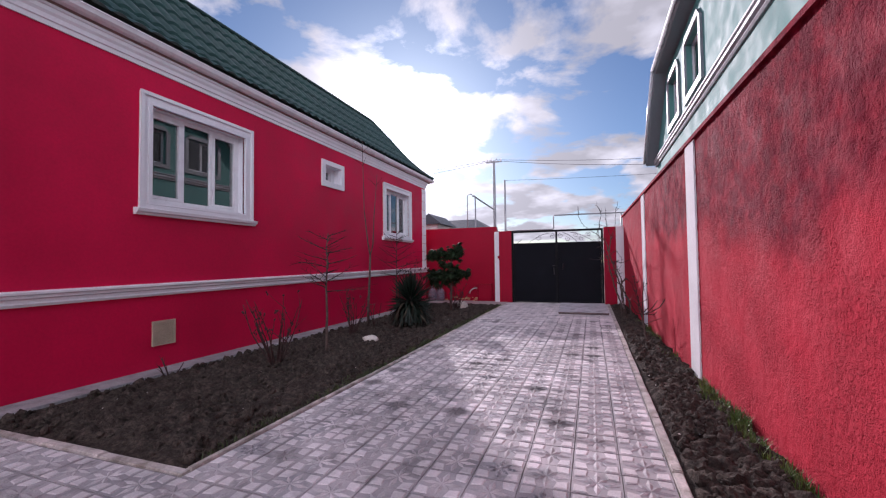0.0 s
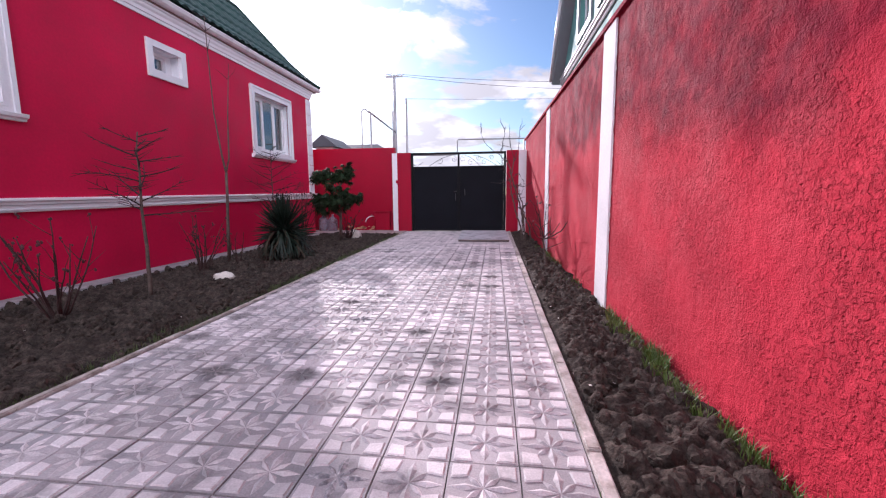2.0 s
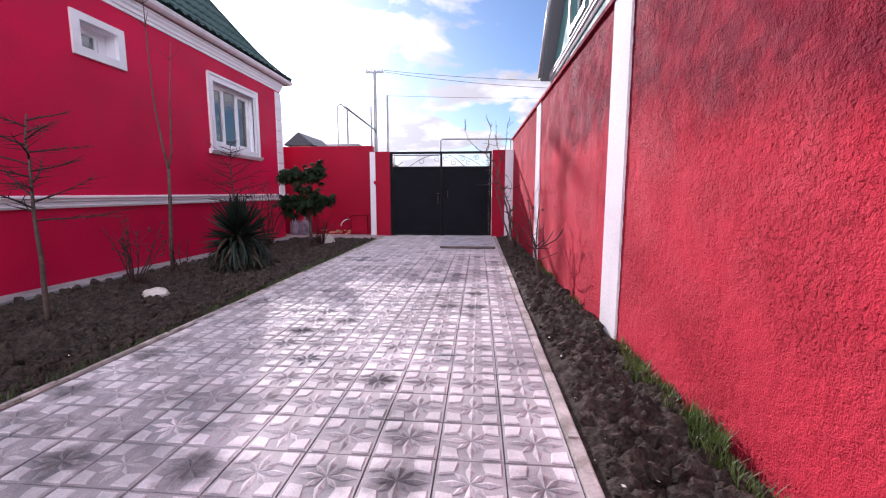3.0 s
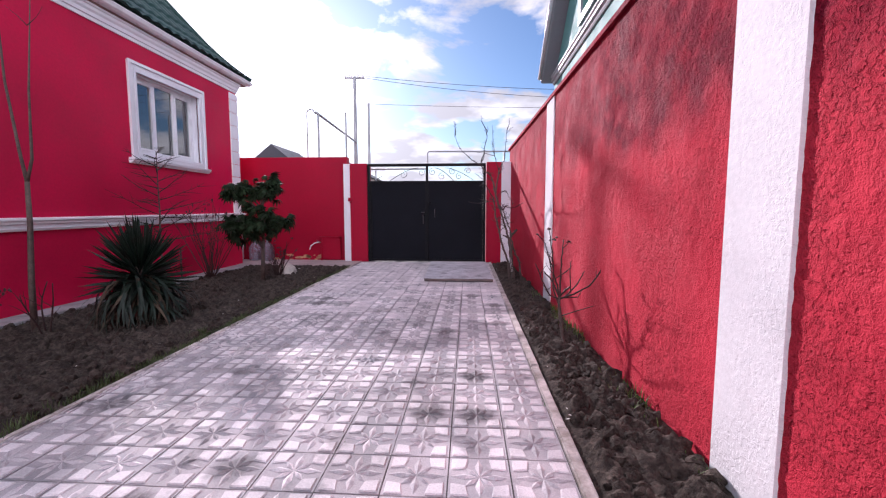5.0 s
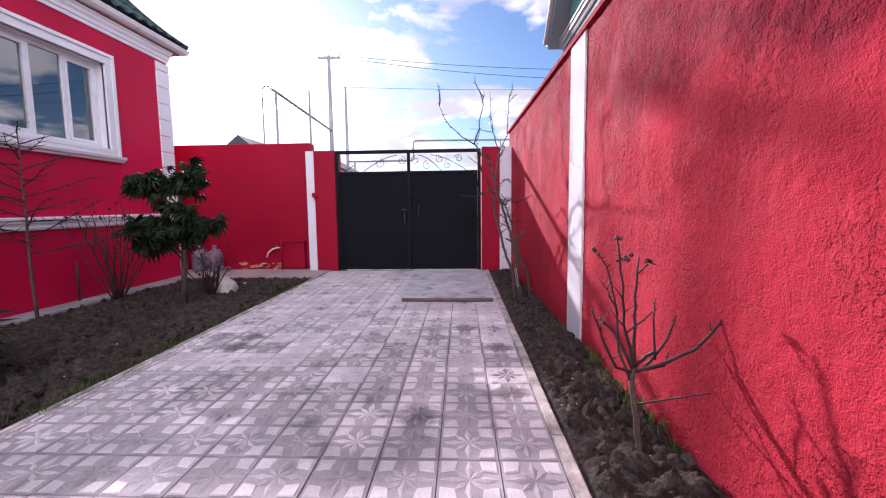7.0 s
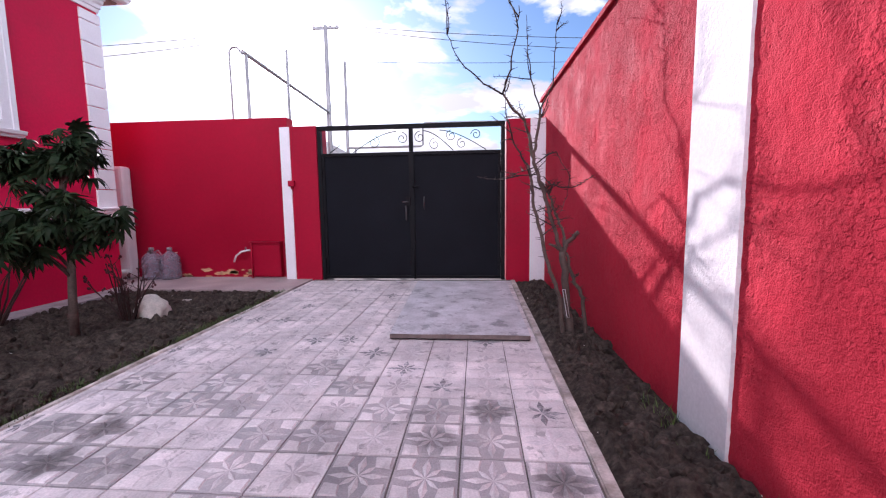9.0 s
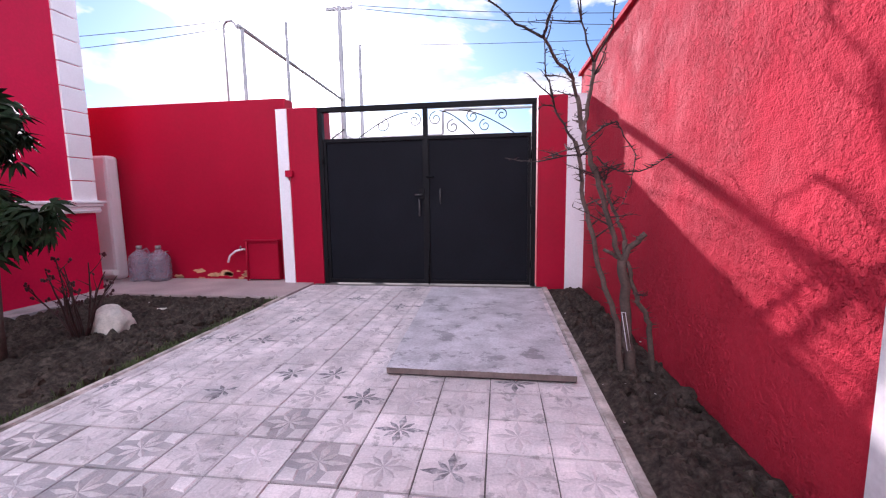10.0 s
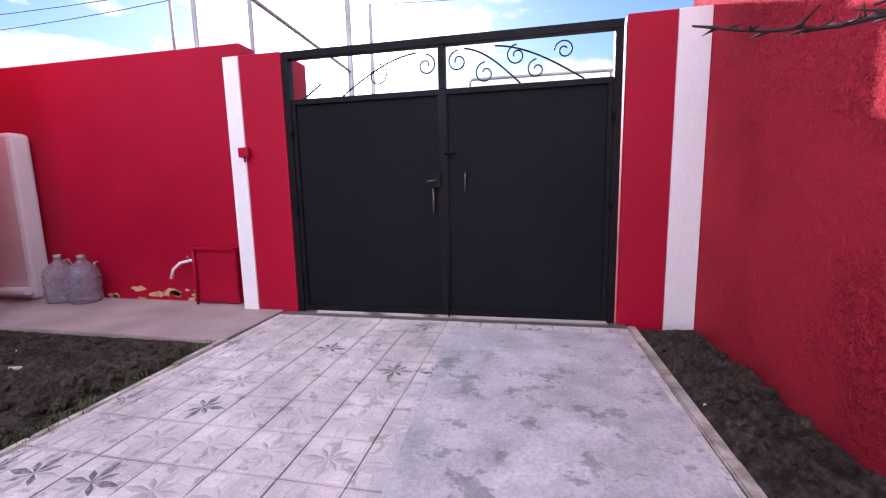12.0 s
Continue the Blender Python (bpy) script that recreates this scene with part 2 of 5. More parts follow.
M_TILE_WORN = material("worn_smooth_tile", (0.72, 0.655, 0.66), rough=0.74, stain=0.28, stain_size=1.6, grain=0.12, grain_size=90, bump=0.3, bump_size=120, bump_depth=0.002, rand=0.1, spec=0.1, tint=(0.58, 0.54, 0.555), smudge=0.22, marks=0.35, marks_size=8.0)
M_BLOCK_WORN = material("worn_smooth_block", (0.78, 0.71, 0.715), rough=0.74, stain=0.28, stain_size=1.6, grain=0.12, grain_size=90, rand=0.1, spec=0.1, tint=(0.62, 0.575, 0.59), smudge=0.22, marks=0.35, marks_size=8.0)
M_PETAL_WORN = material("worn_smooth_petal", (0.64, 0.58, 0.59), rough=0.74, stain=0.3, stain_size=3.0, grain=0.12, grain_size=90, rand=0.12, spec=0.1, tint=(0.54, 0.50, 0.52), smudge=0.22)
M_PETAL_DARK = material("dark_tile_petal", (0.19, 0.185, 0.205), rough=0.7, stain=0.5, stain_size=14.0, grain=0.25, grain_size=120, rand=0.25, tint=(0.48, 0.45, 0.46))
M_JOINT = material("dirty_joint", (0.13, 0.115, 0.108), rough=0.95, stain=0.4, stain_size=3)
M_CONC = material("grey_concrete", (0.36, 0.35, 0.365), rough=0.7, stain=0.35, stain_size=2.2, grain=0.15, grain_size=40, bump=0.4, bump_size=45, tint=(0.26, 0.25, 0.25))
M_SLAB = material("weathered_slab", (0.56, 0.55, 0.585), rough=0.6, stain=0.22, stain_size=2.2, grain=0.16, grain_size=60, bump=0.5, bump_size=30, tint=(0.42, 0.41, 0.44), smudge=0.25, marks=0.40, marks_size=6.0)
# near-black: dirt plus the contact shade below the slab, coloured in
M_EDGE = material("dirty_shaded_edge", (0.035, 0.028, 0.026), rough=0.9)
M_RIM = material("broken_slab_rim", (0.17, 0.13, 0.12), rough=0.85, stain=0.4, stain_size=9, bump=0.6, bump_size=40)
M_KERB = material("pale_kerb", (0.60, 0.54, 0.51), rough=0.7, stain=0.4, stain_size=3.0, grain=0.15, bump=0.5, bump_size=40, tint=(0.30, 0.26, 0.22))
M_APRON = material("pinkish_cement", (0.40, 0.33, 0.33), rough=0.65, stain=0.3, stain_size=1.8, grain=0.12, bump=0.4, bump_size=50)
M_SOIL = material("dug_soil", (0.060, 0.047, 0.039), rough=0.95, stain=0.6, stain_size=9.0, grain=0.45, grain_size=38, tint=(0.090, 0.071, 0.058), bump=1.0, bump_size=60, bump_depth=0.02, spec=0.15)
M_EARTH = material("pale_earth", (0.17, 0.14, 0.11), rough=0.95, stain=0.3, stain_size=0.5, grain=0.2, bump=0.5, bump_size=20)
M_BARK = material("grey_brown_bark", (0.10, 0.072, 0.060), rough=0.85, stain=0.4, stain_size=12, grain=0.25, bump=0.7, bump_size=80)
M_TWIG = material("dark_twig", (0.028, 0.018, 0.017), rough=0.8, stain=0.3, stain_size=9)
M_CANE = material("reddish_cane", (0.045, 0.020, 0.018), rough=0.7, stain=0.3, stain_size=9)
M_LEAF = material("glossy_leaf", (0.013, 0.030, 0.012), rough=0.6, spec=0.14, stain=0.4, stain_size=8, rand=0.35, tint=(0.028, 0.042, 0.018))
M_YUCCA = material("sword_leaf", (0.010, 0.021, 0.013), rough=0.5, spec=0.3, stain=0.3, stain_size=8, rand=0.35)
M_DRY = material("dry_leaf", (0.10, 0.073, 0.045), rough=0.8, stain=0.3, rand=0.3)
M_GRASS = material("grass_blade", (0.10, 0.17, 0.030), rough=0.6, stain=0.4, stain_size=4)
M_GRASS_DULL = material("dull_winter_grass", (0.062, 0.088, 0.026), rough=0.7, stain=0.5, stain_size=4)
M_BUD = material("dark_rose_hip", (0.06, 0.012, 0.016), rough=0.5)
M_BAG = material("white_sack", (0.68, 0.64, 0.58), rough=0.6, stain=0.25, stain_size=8, bump=0.5, bump_size=30)
M_ZINC = material("galvanised_pipe", (0.30, 0.30, 0.31), rough=0.5, metal=0.3, stain=0.3)
M_WIRE = material("black_cable", (0.02, 0.02, 0.022), rough=0.6)
M_FARWALL = material("far_plaster", (0.62, 0.56, 0.54), rough=0.8)
M_FARROOF = material("far_slate", (0.045, 0.048, 0.058), rough=0.6, bump=0.3, bump_size=15)
M_INSIDE = material("plain_room_paint", (0.35, 0.33, 0.31), rough=0.8)
M_DARKIN = material("dark_opening", (0.03, 0.03, 0.034), rough=0.4)
M_LACE = material("lace_cloth", (0.80, 0.80, 0.78), rough=0.9, stain=0.1, stain_size=3.0)
M_BEIGE = material("beige_grille", (0.52, 0.44, 0.33), rough=0.6, stain=0.2, stain_size=5)


def glass_material(name, colour, rough=0.0, alpha_mix=0.55):
    m = bpy.data.materials.new(name)
    m.use_nodes = True
    nt = m.node_tree
    nt.nodes.clear()
    N, L = nt.nodes.new, nt.links.new
    gl = N("ShaderNodeBsdfGlossy")
    gl.inputs["Roughness"].default_value = rough
    tr = N("ShaderNodeBsdfTransparent")
    tr.inputs["Color"].default_value = (*colour, 1)
    fr = N("ShaderNodeFresnel")
    fr.inputs["IOR"].default_value = alpha_mix
    mix = N("ShaderNodeMixShader")
    L(fr.outputs[0], mix.inputs[0])
    L(tr.outputs[0], mix.inputs[1])
    L(gl.outputs[0], mix.inputs[2])
    L(mix.outputs[0], N("ShaderNodeOutputMaterial").inputs[0])
    return m


M_GLASS = glass_material("window_glass", (0.55, 0.6, 0.6), 0.0, 3.0)
M_JUG = material("cloudy_plastic", (0.30, 0.27, 0.34), rough=0.25, stain=0.15, stain_size=6)
M_JUG.node_tree.nodes["Principled BSDF"].inputs["Alpha"].default_value = 0.5


# ---- mesh helpers ----
def mesh_object(name, bm, mats):
    me = bpy.data.meshes.new(name)
    bm.to_mesh(me)
    bm.free()
    for m in mats if isinstance(mats, (list, tuple)) else [mats]:
        me.materials.append(m)
    return new(name, me)


def part(name, bm, mats, parent, label=""):
    ob = mesh_object(name, bm, mats)
    ob.parent = parent
    return tagged(ob, label)


def thing(name, at=(0, 0, 0), label="", category="", group="", kind=""):
    ob = new(name)
    ob.location = at
    ob.empty_display_size = 0.1
    return tagged(ob, label, category, group, kind)


def smooth(ob):
    for p in ob.data.polygons:
        p.use_smooth = True
    return ob


def box(bm, x0, x1, y0, y1, z0, z1, bevel=0.0, mat=0):
    vs = [bm.verts.new((x, y, z)) for x in (x0, x1) for y in (y0, y1) for z in (z0, z1)]
    idx = ((0, 1, 3, 2), (4, 6, 7, 5), (0, 4, 5, 1), (2, 3, 7, 6), (0, 2, 6, 4), (1, 5, 7, 3))
    fs = [bm.faces.new([vs[i] for i in f]) for f in idx]
    for f in fs:
        f.material_index = mat
    if bevel:
        es = list({e for f in fs for e in f.edges})
        bmesh.ops.bevel(bm, geom=es, offset=bevel, segments=2, affect="EDGES", profile=0.5)
    return bm


def boxed(*a, **k):
    return box(bmesh.new(), *a, **k)


def profile_along(bm, outline, place, ends=(0.0, 1.0)):
    """Sweeps an open or closed outline of (u, v) from place(u, v, ends[0]) to place(u, v, ends[1])."""
    a = [bm.verts.new(place(u, v, ends[0])) for u, v in outline]
    b = [bm.verts.new(place(u, v, ends[1])) for u, v in outline]
    n = len(outline)
    for i in range(n):
        j = (i + 1) % n
        bm.faces.new((a[i], a[j], b[j], b[i]))
    bm.faces.new(a[::-1])
    bm.faces.new(b)
    bmesh.ops.recalc_face_normals(bm, faces=bm.faces[:])
    return bm


def pierced(us, vs, holes, place, thick):
    """A wall from us[0]..us[-1] by vs[0]..vs[-1] with rectangular holes (u0, u1, v0, v1); place(u, v, d) with d from 0 to thick."""
    us = sorted({*us, *(h[0] for h in holes), *(h[1] for h in holes)})
    vs = sorted({*vs, *(h[2] for h in holes), *(h[3] for h in holes)})
    bm = bmesh.new()
    cache = {}

    def v(i, j, d):
        if (i, j, d) not in cache:
            cache[i, j, d] = bm.verts.new(place(us[i], vs[j], d * thick))
        return cache[i, j, d]

    def solid(i, j):
        if not (0 <= i < len(us) - 1 and 0 <= j < len(vs) - 1):
            return False
        cu, cv = (us[i] + us[i + 1]) / 2, (vs[j] + vs[j + 1]) / 2
        return not any(h[0] < cu < h[1] and h[2] < cv < h[3] for h in holes)

    for i in range(len(us) - 1):
        for j in range(len(vs) - 1):
            if not solid(i, j):
                continue
            bm.faces.new((v(i, j, 0), v(i + 1, j, 0), v(i + 1, j + 1, 0), v(i, j + 1, 0)))
            bm.faces.new((v(i, j, 1), v(i, j + 1, 1), v(i + 1, j + 1, 1), v(i + 1, j, 1)))
            for (di, dj, p, q) in ((-1, 0, (0, 0), (0, 1)), (1, 0, (1, 0), (1, 1)), (0, -1, (0, 0), (1, 0)), (0, 1, (0, 1), (1, 1))):
                if not solid(i + di, j + dj):
                    bm.faces.new((v(i + p[0], j + p[1], 0), v(i + q[0], j + q[1], 0), v(i + q[0], j + q[1], 1), v(i + p[0], j + p[1], 1)))
    bmesh.ops.recalc_face_normals(bm, faces=bm.faces[:])
    return bm


def tube(bm, pts, radii, sides=7, mat=0):
    """A tapered tube through points."""
    pts = [Vector(p) for p in pts]
    if isinstance(radii, (int, float)):
        radii = [radii] * len(pts)
    rings, prev = [], None
    for i, p in enumerate(pts):
        d = (pts[min(i + 1, len(pts) - 1)] - pts[max(i - 1, 0)]).normalized()
        ref = prev if prev is not None else (Vector((1, 0, 0)) if abs(d.x) < 0.8 else Vector((0, 1, 0)))
        a = (ref - d * ref.dot(d)).normalized()
        prev = a
        b = d.cross(a)
        rings.append([bm.verts.new(p + (a * math.cos(2 * math.pi * k / sides) + b * math.sin(2 * math.pi * k / sides)) * radii[i]) for k in range(sides)])
    for r, s in zip(rings, rings[1:]):
        for k in range(sides):
            f = bm.faces.new((r[k], r[(k + 1) % sides], s[(k + 1) % sides], s[k]))
            f.smooth, f.material_index = True, mat
    for f in (bm.faces.new(rings[0][::-1]), bm.faces.new(rings[-1])):
        f.material_index = mat
    return bm


def lathe(bm, outline, sides=20, at=(0, 0, 0)):
    """Turns (radius, z) about z."""
    rings = [[bm.verts.new((at[0] + r * math.cos(2 * math.pi * k / sides), at[1] + r * math.sin(2 * math.pi * k / sides), at[2] + z)) for k in range(sides)] for r, z in outline]
    for r, s in zip(rings, rings[1:]):
        for k in range(sides):
            bm.faces.new((r[k], r[(k + 1) % sides], s[(k + 1) % sides], s[k])).smooth = True
    bm.faces.new(rings[0][::-1])
    bm.faces.new(rings[-1])
    return bm


def curve_pts(p, q, sag, n=14):
    p, q = Vector(p), Vector(q)
    return [p.lerp(q, i / n) + Vector((0, 0, -sag * 4 * (i / n) * (1 - i / n))) for i in range(n + 1)]


# ---- ground ----
def wall_x(y):
    """The inner face of the boundary wall, which closes in slowly towards the gate."""
    return 1.385 - 0.0215 * y


def kerb_x(y):
    """The outer edge of the paving beside the large bed."""
    return -2.41 - 0.0145 * (y - 3.3)


def soil_bed(name, x_lo, x_hi, y0, y1, step, rough, label):
    bm = bmesh.new()
    ny = max(2, int((y1 - y0) / step))
    rows = []
    for j in range(ny + 1):
        y = y0 + (y1 - y0) * j / ny
        a, b = x_lo(y), x_hi(y)
        nx = max(3, int((x_hi((y0 + y1) / 2) - x_lo((y0 + y1) / 2)) / step))
        row = []
        for i in range(nx + 1):
            u = i / nx
            x = a + (b - a) * u
            p = Vector((x, y, 0))
            rim = min(1.0, 6 * min(u, 1 - u), 3 * min(y - y0, y1 - y) + 0.15)
            h = noise.noise(p * 1.3) * 0.03 + abs(noise.noise(p * 5.0)) * 0.085 * rough + abs(noise.noise(p * 13.0 + Vector((3, 7, 1)))) * 0.085 * rough + noise.noise(p * 34.0) * 0.022 * rough
            row.append(bm.verts.new((x, y, -0.038 + max(rim, 0.1) * (h + 0.015))))
        rows.append(row)
    for r, s in zip(rows, rows[1:]):
        for i in range(len(r) - 1):
            bm.faces.new((r[i], r[i + 1], s[i + 1], s[i])).smooth = True
    return tagged(mesh_object(name, bm, M_SOIL), label, "soil", kind="stuff")


def clods(name, count, x_lo, x_hi, y0, y1, big, label):
    rng = random.Random(5)
    ball = bmesh.new()
    bmesh.ops.create_icosphere(ball, subdivisions=2, radius=1.0)
    base = [v.co.copy() for v in ball.verts]
    tris = [[v.index for v in f.verts] for f in ball.faces]
    ball.free()
    verts, faces = [], []
    for _ in range(count):
        y = rng.uniform(y0, y1)
        x = rng.uniform(x_lo(y) + 0.06, x_hi(y) - 0.06)
        s = big * rng.uniform(0.3, 1.0) ** 2.2
        m = Matrix.Translation((x, y, rng.uniform(-0.02, 0.006))) @ Euler((rng.uniform(0, 6), rng.uniform(0, 6), rng.uniform(0, 6))).to_matrix().to_4x4() @ Matrix.Diagonal((s, s * rng.uniform(0.6, 1), s * rng.uniform(0.5, 0.9), 1))
        n0 = len(verts)
        seat = Vector((x * 9, y * 9, 0))
        verts += [m @ (c * (1 + 0.55 * noise.noise(c * 1.6 + seat) + 0.22 * noise.noise(c * 4.1 + seat))) for c in base]
        faces += [[n0 + k for k in f] for f in tris]
    me = bpy.data.meshes.new(name)
    me.from_pydata(verts, [], faces)
    me.materials.append(M_SOIL)
    return tagged(new(name, me), label, "soil", kind="stuff")


def ground():
    bm = bmesh.new()
    s = 600
    vs = [bm.verts.new(p) for p in ((-s, -s, -0.09), (s, -s, -0.09), (s, s, -0.09), (-s, s, -0.09))]
    bm.faces.new(vs)
    tagged(mesh_object("ground", bm, M_EARTH), "pale bare earth running out to the horizon", "ground", kind="structure")


ground()
soil_bed("flower_bed_soil", lambda y: -5.02, lambda y: kerb_x(y) - 0.05, 3.33, 14.46, 0.028, 1.0, "dark freshly dug clumpy soil beside the red house")
soil_bed("border_soil", lambda y: 0.60, lambda y: wall_x(y) + 0.01, -1.5, 15.26, 0.025, 1.0, "dark dug soil strip along the rough red wall")
clods("soil_clods", 4200, lambda y: -5.0, lambda y: kerb_x(y) - 0.06, 3.4, 14.3, 0.062, "loose dark clods lying on the dug flower bed")
clods("border_clods", 2600, lambda y: 0.62, wall_x, 1.0, 15.0, 0.066, "loose dark clods lying along the red wall")


# ---- boundary wall ----
def boundary_wall():
    y0, y1, top, thick = -6.0, 15.72, 2.74, 0.25
    bm = bmesh.new()
    profile_along(bm, [(0.012, -0.2), (thick, -0.2), (thick, top), (0.012, top)], lambda u, v, t: (wall_x(y0 + (y1 - y0) * t) + u, y0 + (y1 - y0) * t, v))
    w = tagged(mesh_object("wall_east", bm, M_WALL), "rough red plastered boundary wall with dark damp at the top", "wall", kind="structure")
    # the thrown plaster face: lumps and hollows of a few millimetres
    bm = bmesh.new()
    ny, nz = 880, 170
    rows = []
    for j in range(nz + 1):
        z = -0.1 + (top + 0.1) * j / nz
        row = []
        for i in range(ny + 1):
            y = 1.2 + 14.3 * i / ny
            p = Vector((0, y, z))
            d = 0.0045 * noise.noise(p * 16.0) + 0.003 * noise.noise(p * 34.0 + Vector((4, 0, 0))) + 0.005 * noise.noise(Vector((9, y * 2.5, z * 0.8)))
            row.append(bm.verts.new((wall_x(y) + d, y, z)))
        rows.append(row)
    for r, q in zip(rows, rows[1:]):
        for i in range(ny):
            bm.faces.new((r[i], q[i], q[i + 1], r[i + 1])).smooth = True
    part("plaster_face", bm, M_WALL, w)
    bm = bmesh.new()
    profile_along(bm, [(-0.035, top), (thick + 0.03, top), (thick + 0.03, top + 0.045), (-0.03, top + 0.05)],
                  lambda u, v, t: (wall_x(y0 + (y1 - y0) * t) + u, y0 + (y1 - y0) * t, v))
    part("coping", bm, M_WALL, w)
    for a, b in ((6.72, 7.12), (10.745, 11.175)):
        bm = bmesh.new()
        profile_along(bm, [(-0.018, -0.05), (0.02, -0.05), (0.02, top - 0.003), (-0.018, top - 0.003)], lambda u, v, t: (wall_x(a + (b - a) * t) + u, a + (b - a) * t, v))
        part("pilaster", bm, M_STRIP, w, "white painted pilaster strip with a worn edge")


boundary_wall()


# ---- front wall and gate ----
def front_wall():
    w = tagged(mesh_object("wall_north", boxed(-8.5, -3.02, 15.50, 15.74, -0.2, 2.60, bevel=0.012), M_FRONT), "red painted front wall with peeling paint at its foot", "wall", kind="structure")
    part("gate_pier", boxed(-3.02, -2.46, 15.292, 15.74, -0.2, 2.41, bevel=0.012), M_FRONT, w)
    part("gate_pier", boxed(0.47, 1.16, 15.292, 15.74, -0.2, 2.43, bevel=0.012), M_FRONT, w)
    part("white_strip", boxed(-3.045, -2.885, 15.275, 15.31, -0.02, 2.40, bevel=0.006), M_WHITE, w, "white painted strip on the gate pier")
    part("white_strip", boxed(0.825, 1.052, 15.275, 15.31, -0.06, 2.425, bevel=0.006), M_WHITE, w, "white painted strip on the gate pier")
    rng = random.Random(11)
    for k in range(16):
        bm = bmesh.new()
        x, z = rng.uniform(-4.9, -3.3), rng.uniform(0.0, 0.13)
        n, r = 11, rng.uniform(0.02, 0.07)
        vs = [bm.verts.new((x + r * 1.5 * math.cos(6.283 * i / n) * rng.uniform(0.5, 1.2), 15.496, z + r * 0.6 * math.sin(6.283 * i / n) * rng.uniform(0.5, 1.2))) for i in range(n)]
        bm.faces.new(vs[::-1])
        part("peeled_patch", bm, M_PEEL, w, "peeled patch of bare ochre plaster")
    return w


front_wall()


def spiral(cx, cz, r, turns, start, way, n=26):
    return [(cx + r * (1 - 0.75 * i / n) * math.cos(start + way * turns * 6.283 * i / n), 0, cz + r * (1 - 0.75 * i / n) * math.sin(start + way * turns * 6.283 * i / n)) for i in range(n + 1)]


def gate():
    g = thing("metal_gate", (-1.0, 15.33, 0), "dark two-leaf sheet-metal gate with wrought scrolls, closed", "gate")
    L, R, M = -1.45, 1.45, 0.02
    part("top_rail", boxed(L, R, -0.04, 0.04, 2.335, 2.40, bevel=0.004), M_GATE2, g)
    part("post", boxed(L, L + 0.06, -0.04, 0.04, 0, 2.334, bevel=0.004), M_GATE2, g)
    part("post", boxed(R - 0.06, R, -0.04, 0.04, 0, 2.334, bevel=0.004), M_GATE2, g)
    part("mullion", boxed(M - 0.03, M + 0.03, -0.035, 0.035, 1.985, 2.334, bevel=0.004), M_GATE2, g)
    for a, b in ((L + 0.063, M - 0.004), (M + 0.004, R - 0.063)):
        leaf = part("gate_leaf", boxed(a, b, -0.006, 0.006, 0.014, 1.98), M_GATE, g, "flat dark sheet-metal leaf")
        for x0, x1, z0, z1 in ((a, b, 1.935, 1.983), (a, b, 0.012, 0.06), (a, a + 0.04, 0.061, 1.934), (b - 0.04, b, 0.061, 1.934)):
            part("leaf_bar", boxed(x0, x1, -0.03, -0.0065, z0, z1, bevel=0.003), M_GATE2, leaf)
    part("cover_strip", boxed(M - 0.03, M + 0.03, -0.036, -0.031, 0.02, 1.98, bevel=0.001), M_GATE2, g)
    z0, z1 = 1.99, 2.33

    def scroll(pts, r=0.006):
        return part("scroll", tube(bmesh.new(), pts, r, 6), M_GATE2, g)

    for s, a, b in ((1, L + 0.06, M - 0.03), (-1, M + 0.03, R - 0.06)):
        w = b - a
        if s > 0:
            arcs = [[(a + 0.12, 0, z0), (a + 0.30, 0, z0 + 0.12)], [(a + 0.5, 0, z0)] + [(a + 0.5 + 0.62 * w * 0.8 * i / 10, 0, z0 + 0.31 * math.sin(1.45 * i / 10)) for i in range(1, 11)]]
            spins = [(a + w * 0.60, z0 + 0.15, 0.10, 1.2, 1.4, -1), (a + w * 0.92, z0 + 0.20, 0.09, 1.3, 1.57, -1)]
        else:
            arcs = [[(b - 0.22, 0, z0)] + [(b - 0.22 - 0.62 * w * 0.85 * i / 10, 0, z0 + 0.31 * math.sin(1.45 * i / 10)) for i in range(1, 11)],
                    [(a + 0.62, 0, z0)] + [(a + 0.62 - 0.46 * i / 10, 0, z0 + 0.31 * math.sin(1.45 * i / 10)) for i in range(1, 11)]]
            spins = [(a + w * 0.08, z0 + 0.21, 0.09, 1.3, 1.57, 1), (a + w * 0.25, z0 + 0.10, 0.09, 1.2, 1.6, 1), (a + w * 0.44, z0 + 0.22, 0.085, 1.3, 1.57, 1), (a + w * 0.56, z0 + 0.10, 0.08, 1.2, 1.6, 1), (a + w * 0.72, z0 + 0.23, 0.08, 1.4, 3.1, -1)]
        for p in arcs:
            scroll(p, 0.007)
        for p in spins:
            scroll(spiral(*p))
    part("lock_box", boxed(-0.07, 0.0, -0.062, -0.031, 1.16, 1.30, bevel=0.004), M_GATE2, g)
    part("lever_handle", tube(bmesh.new(), [(-0.04, -0.06, 1.22), (-0.04, -0.10, 1.22), (-0.12, -0.10, 1.215)], 0.009, 8), M_STEEL, g, "worn steel lever handle")
    part("latch", tube(bmesh.new(), [(0.03, -0.04, 1.45), (0.13, -0.045, 1.45)], 0.012, 8), M_GATE2, g)
    part("pull_handle", tube(bmesh.new(), [(0.21, -0.007, 1.10), (0.21, -0.05, 1.12), (0.21, -0.05, 1.27), (0.21, -0.007, 1.29)], 0.008, 8), M_STEEL, g, "steel pull handle")
    part("hasp_chain", tube(bmesh.new(), [(-0.075, -0.035, 1.16), (-0.07, -0.05, 1.05), (-0.072, -0.04, 0.93)], 0.012, 6), M_STEEL, g)
    part("drop_bolt", tube(bmesh.new(), [(0.045, -0.045, 0.005), (0.045, -0.045, 0.47), (0.0, -0.045, 0.485)], 0.009, 8), M_GATE2, g)
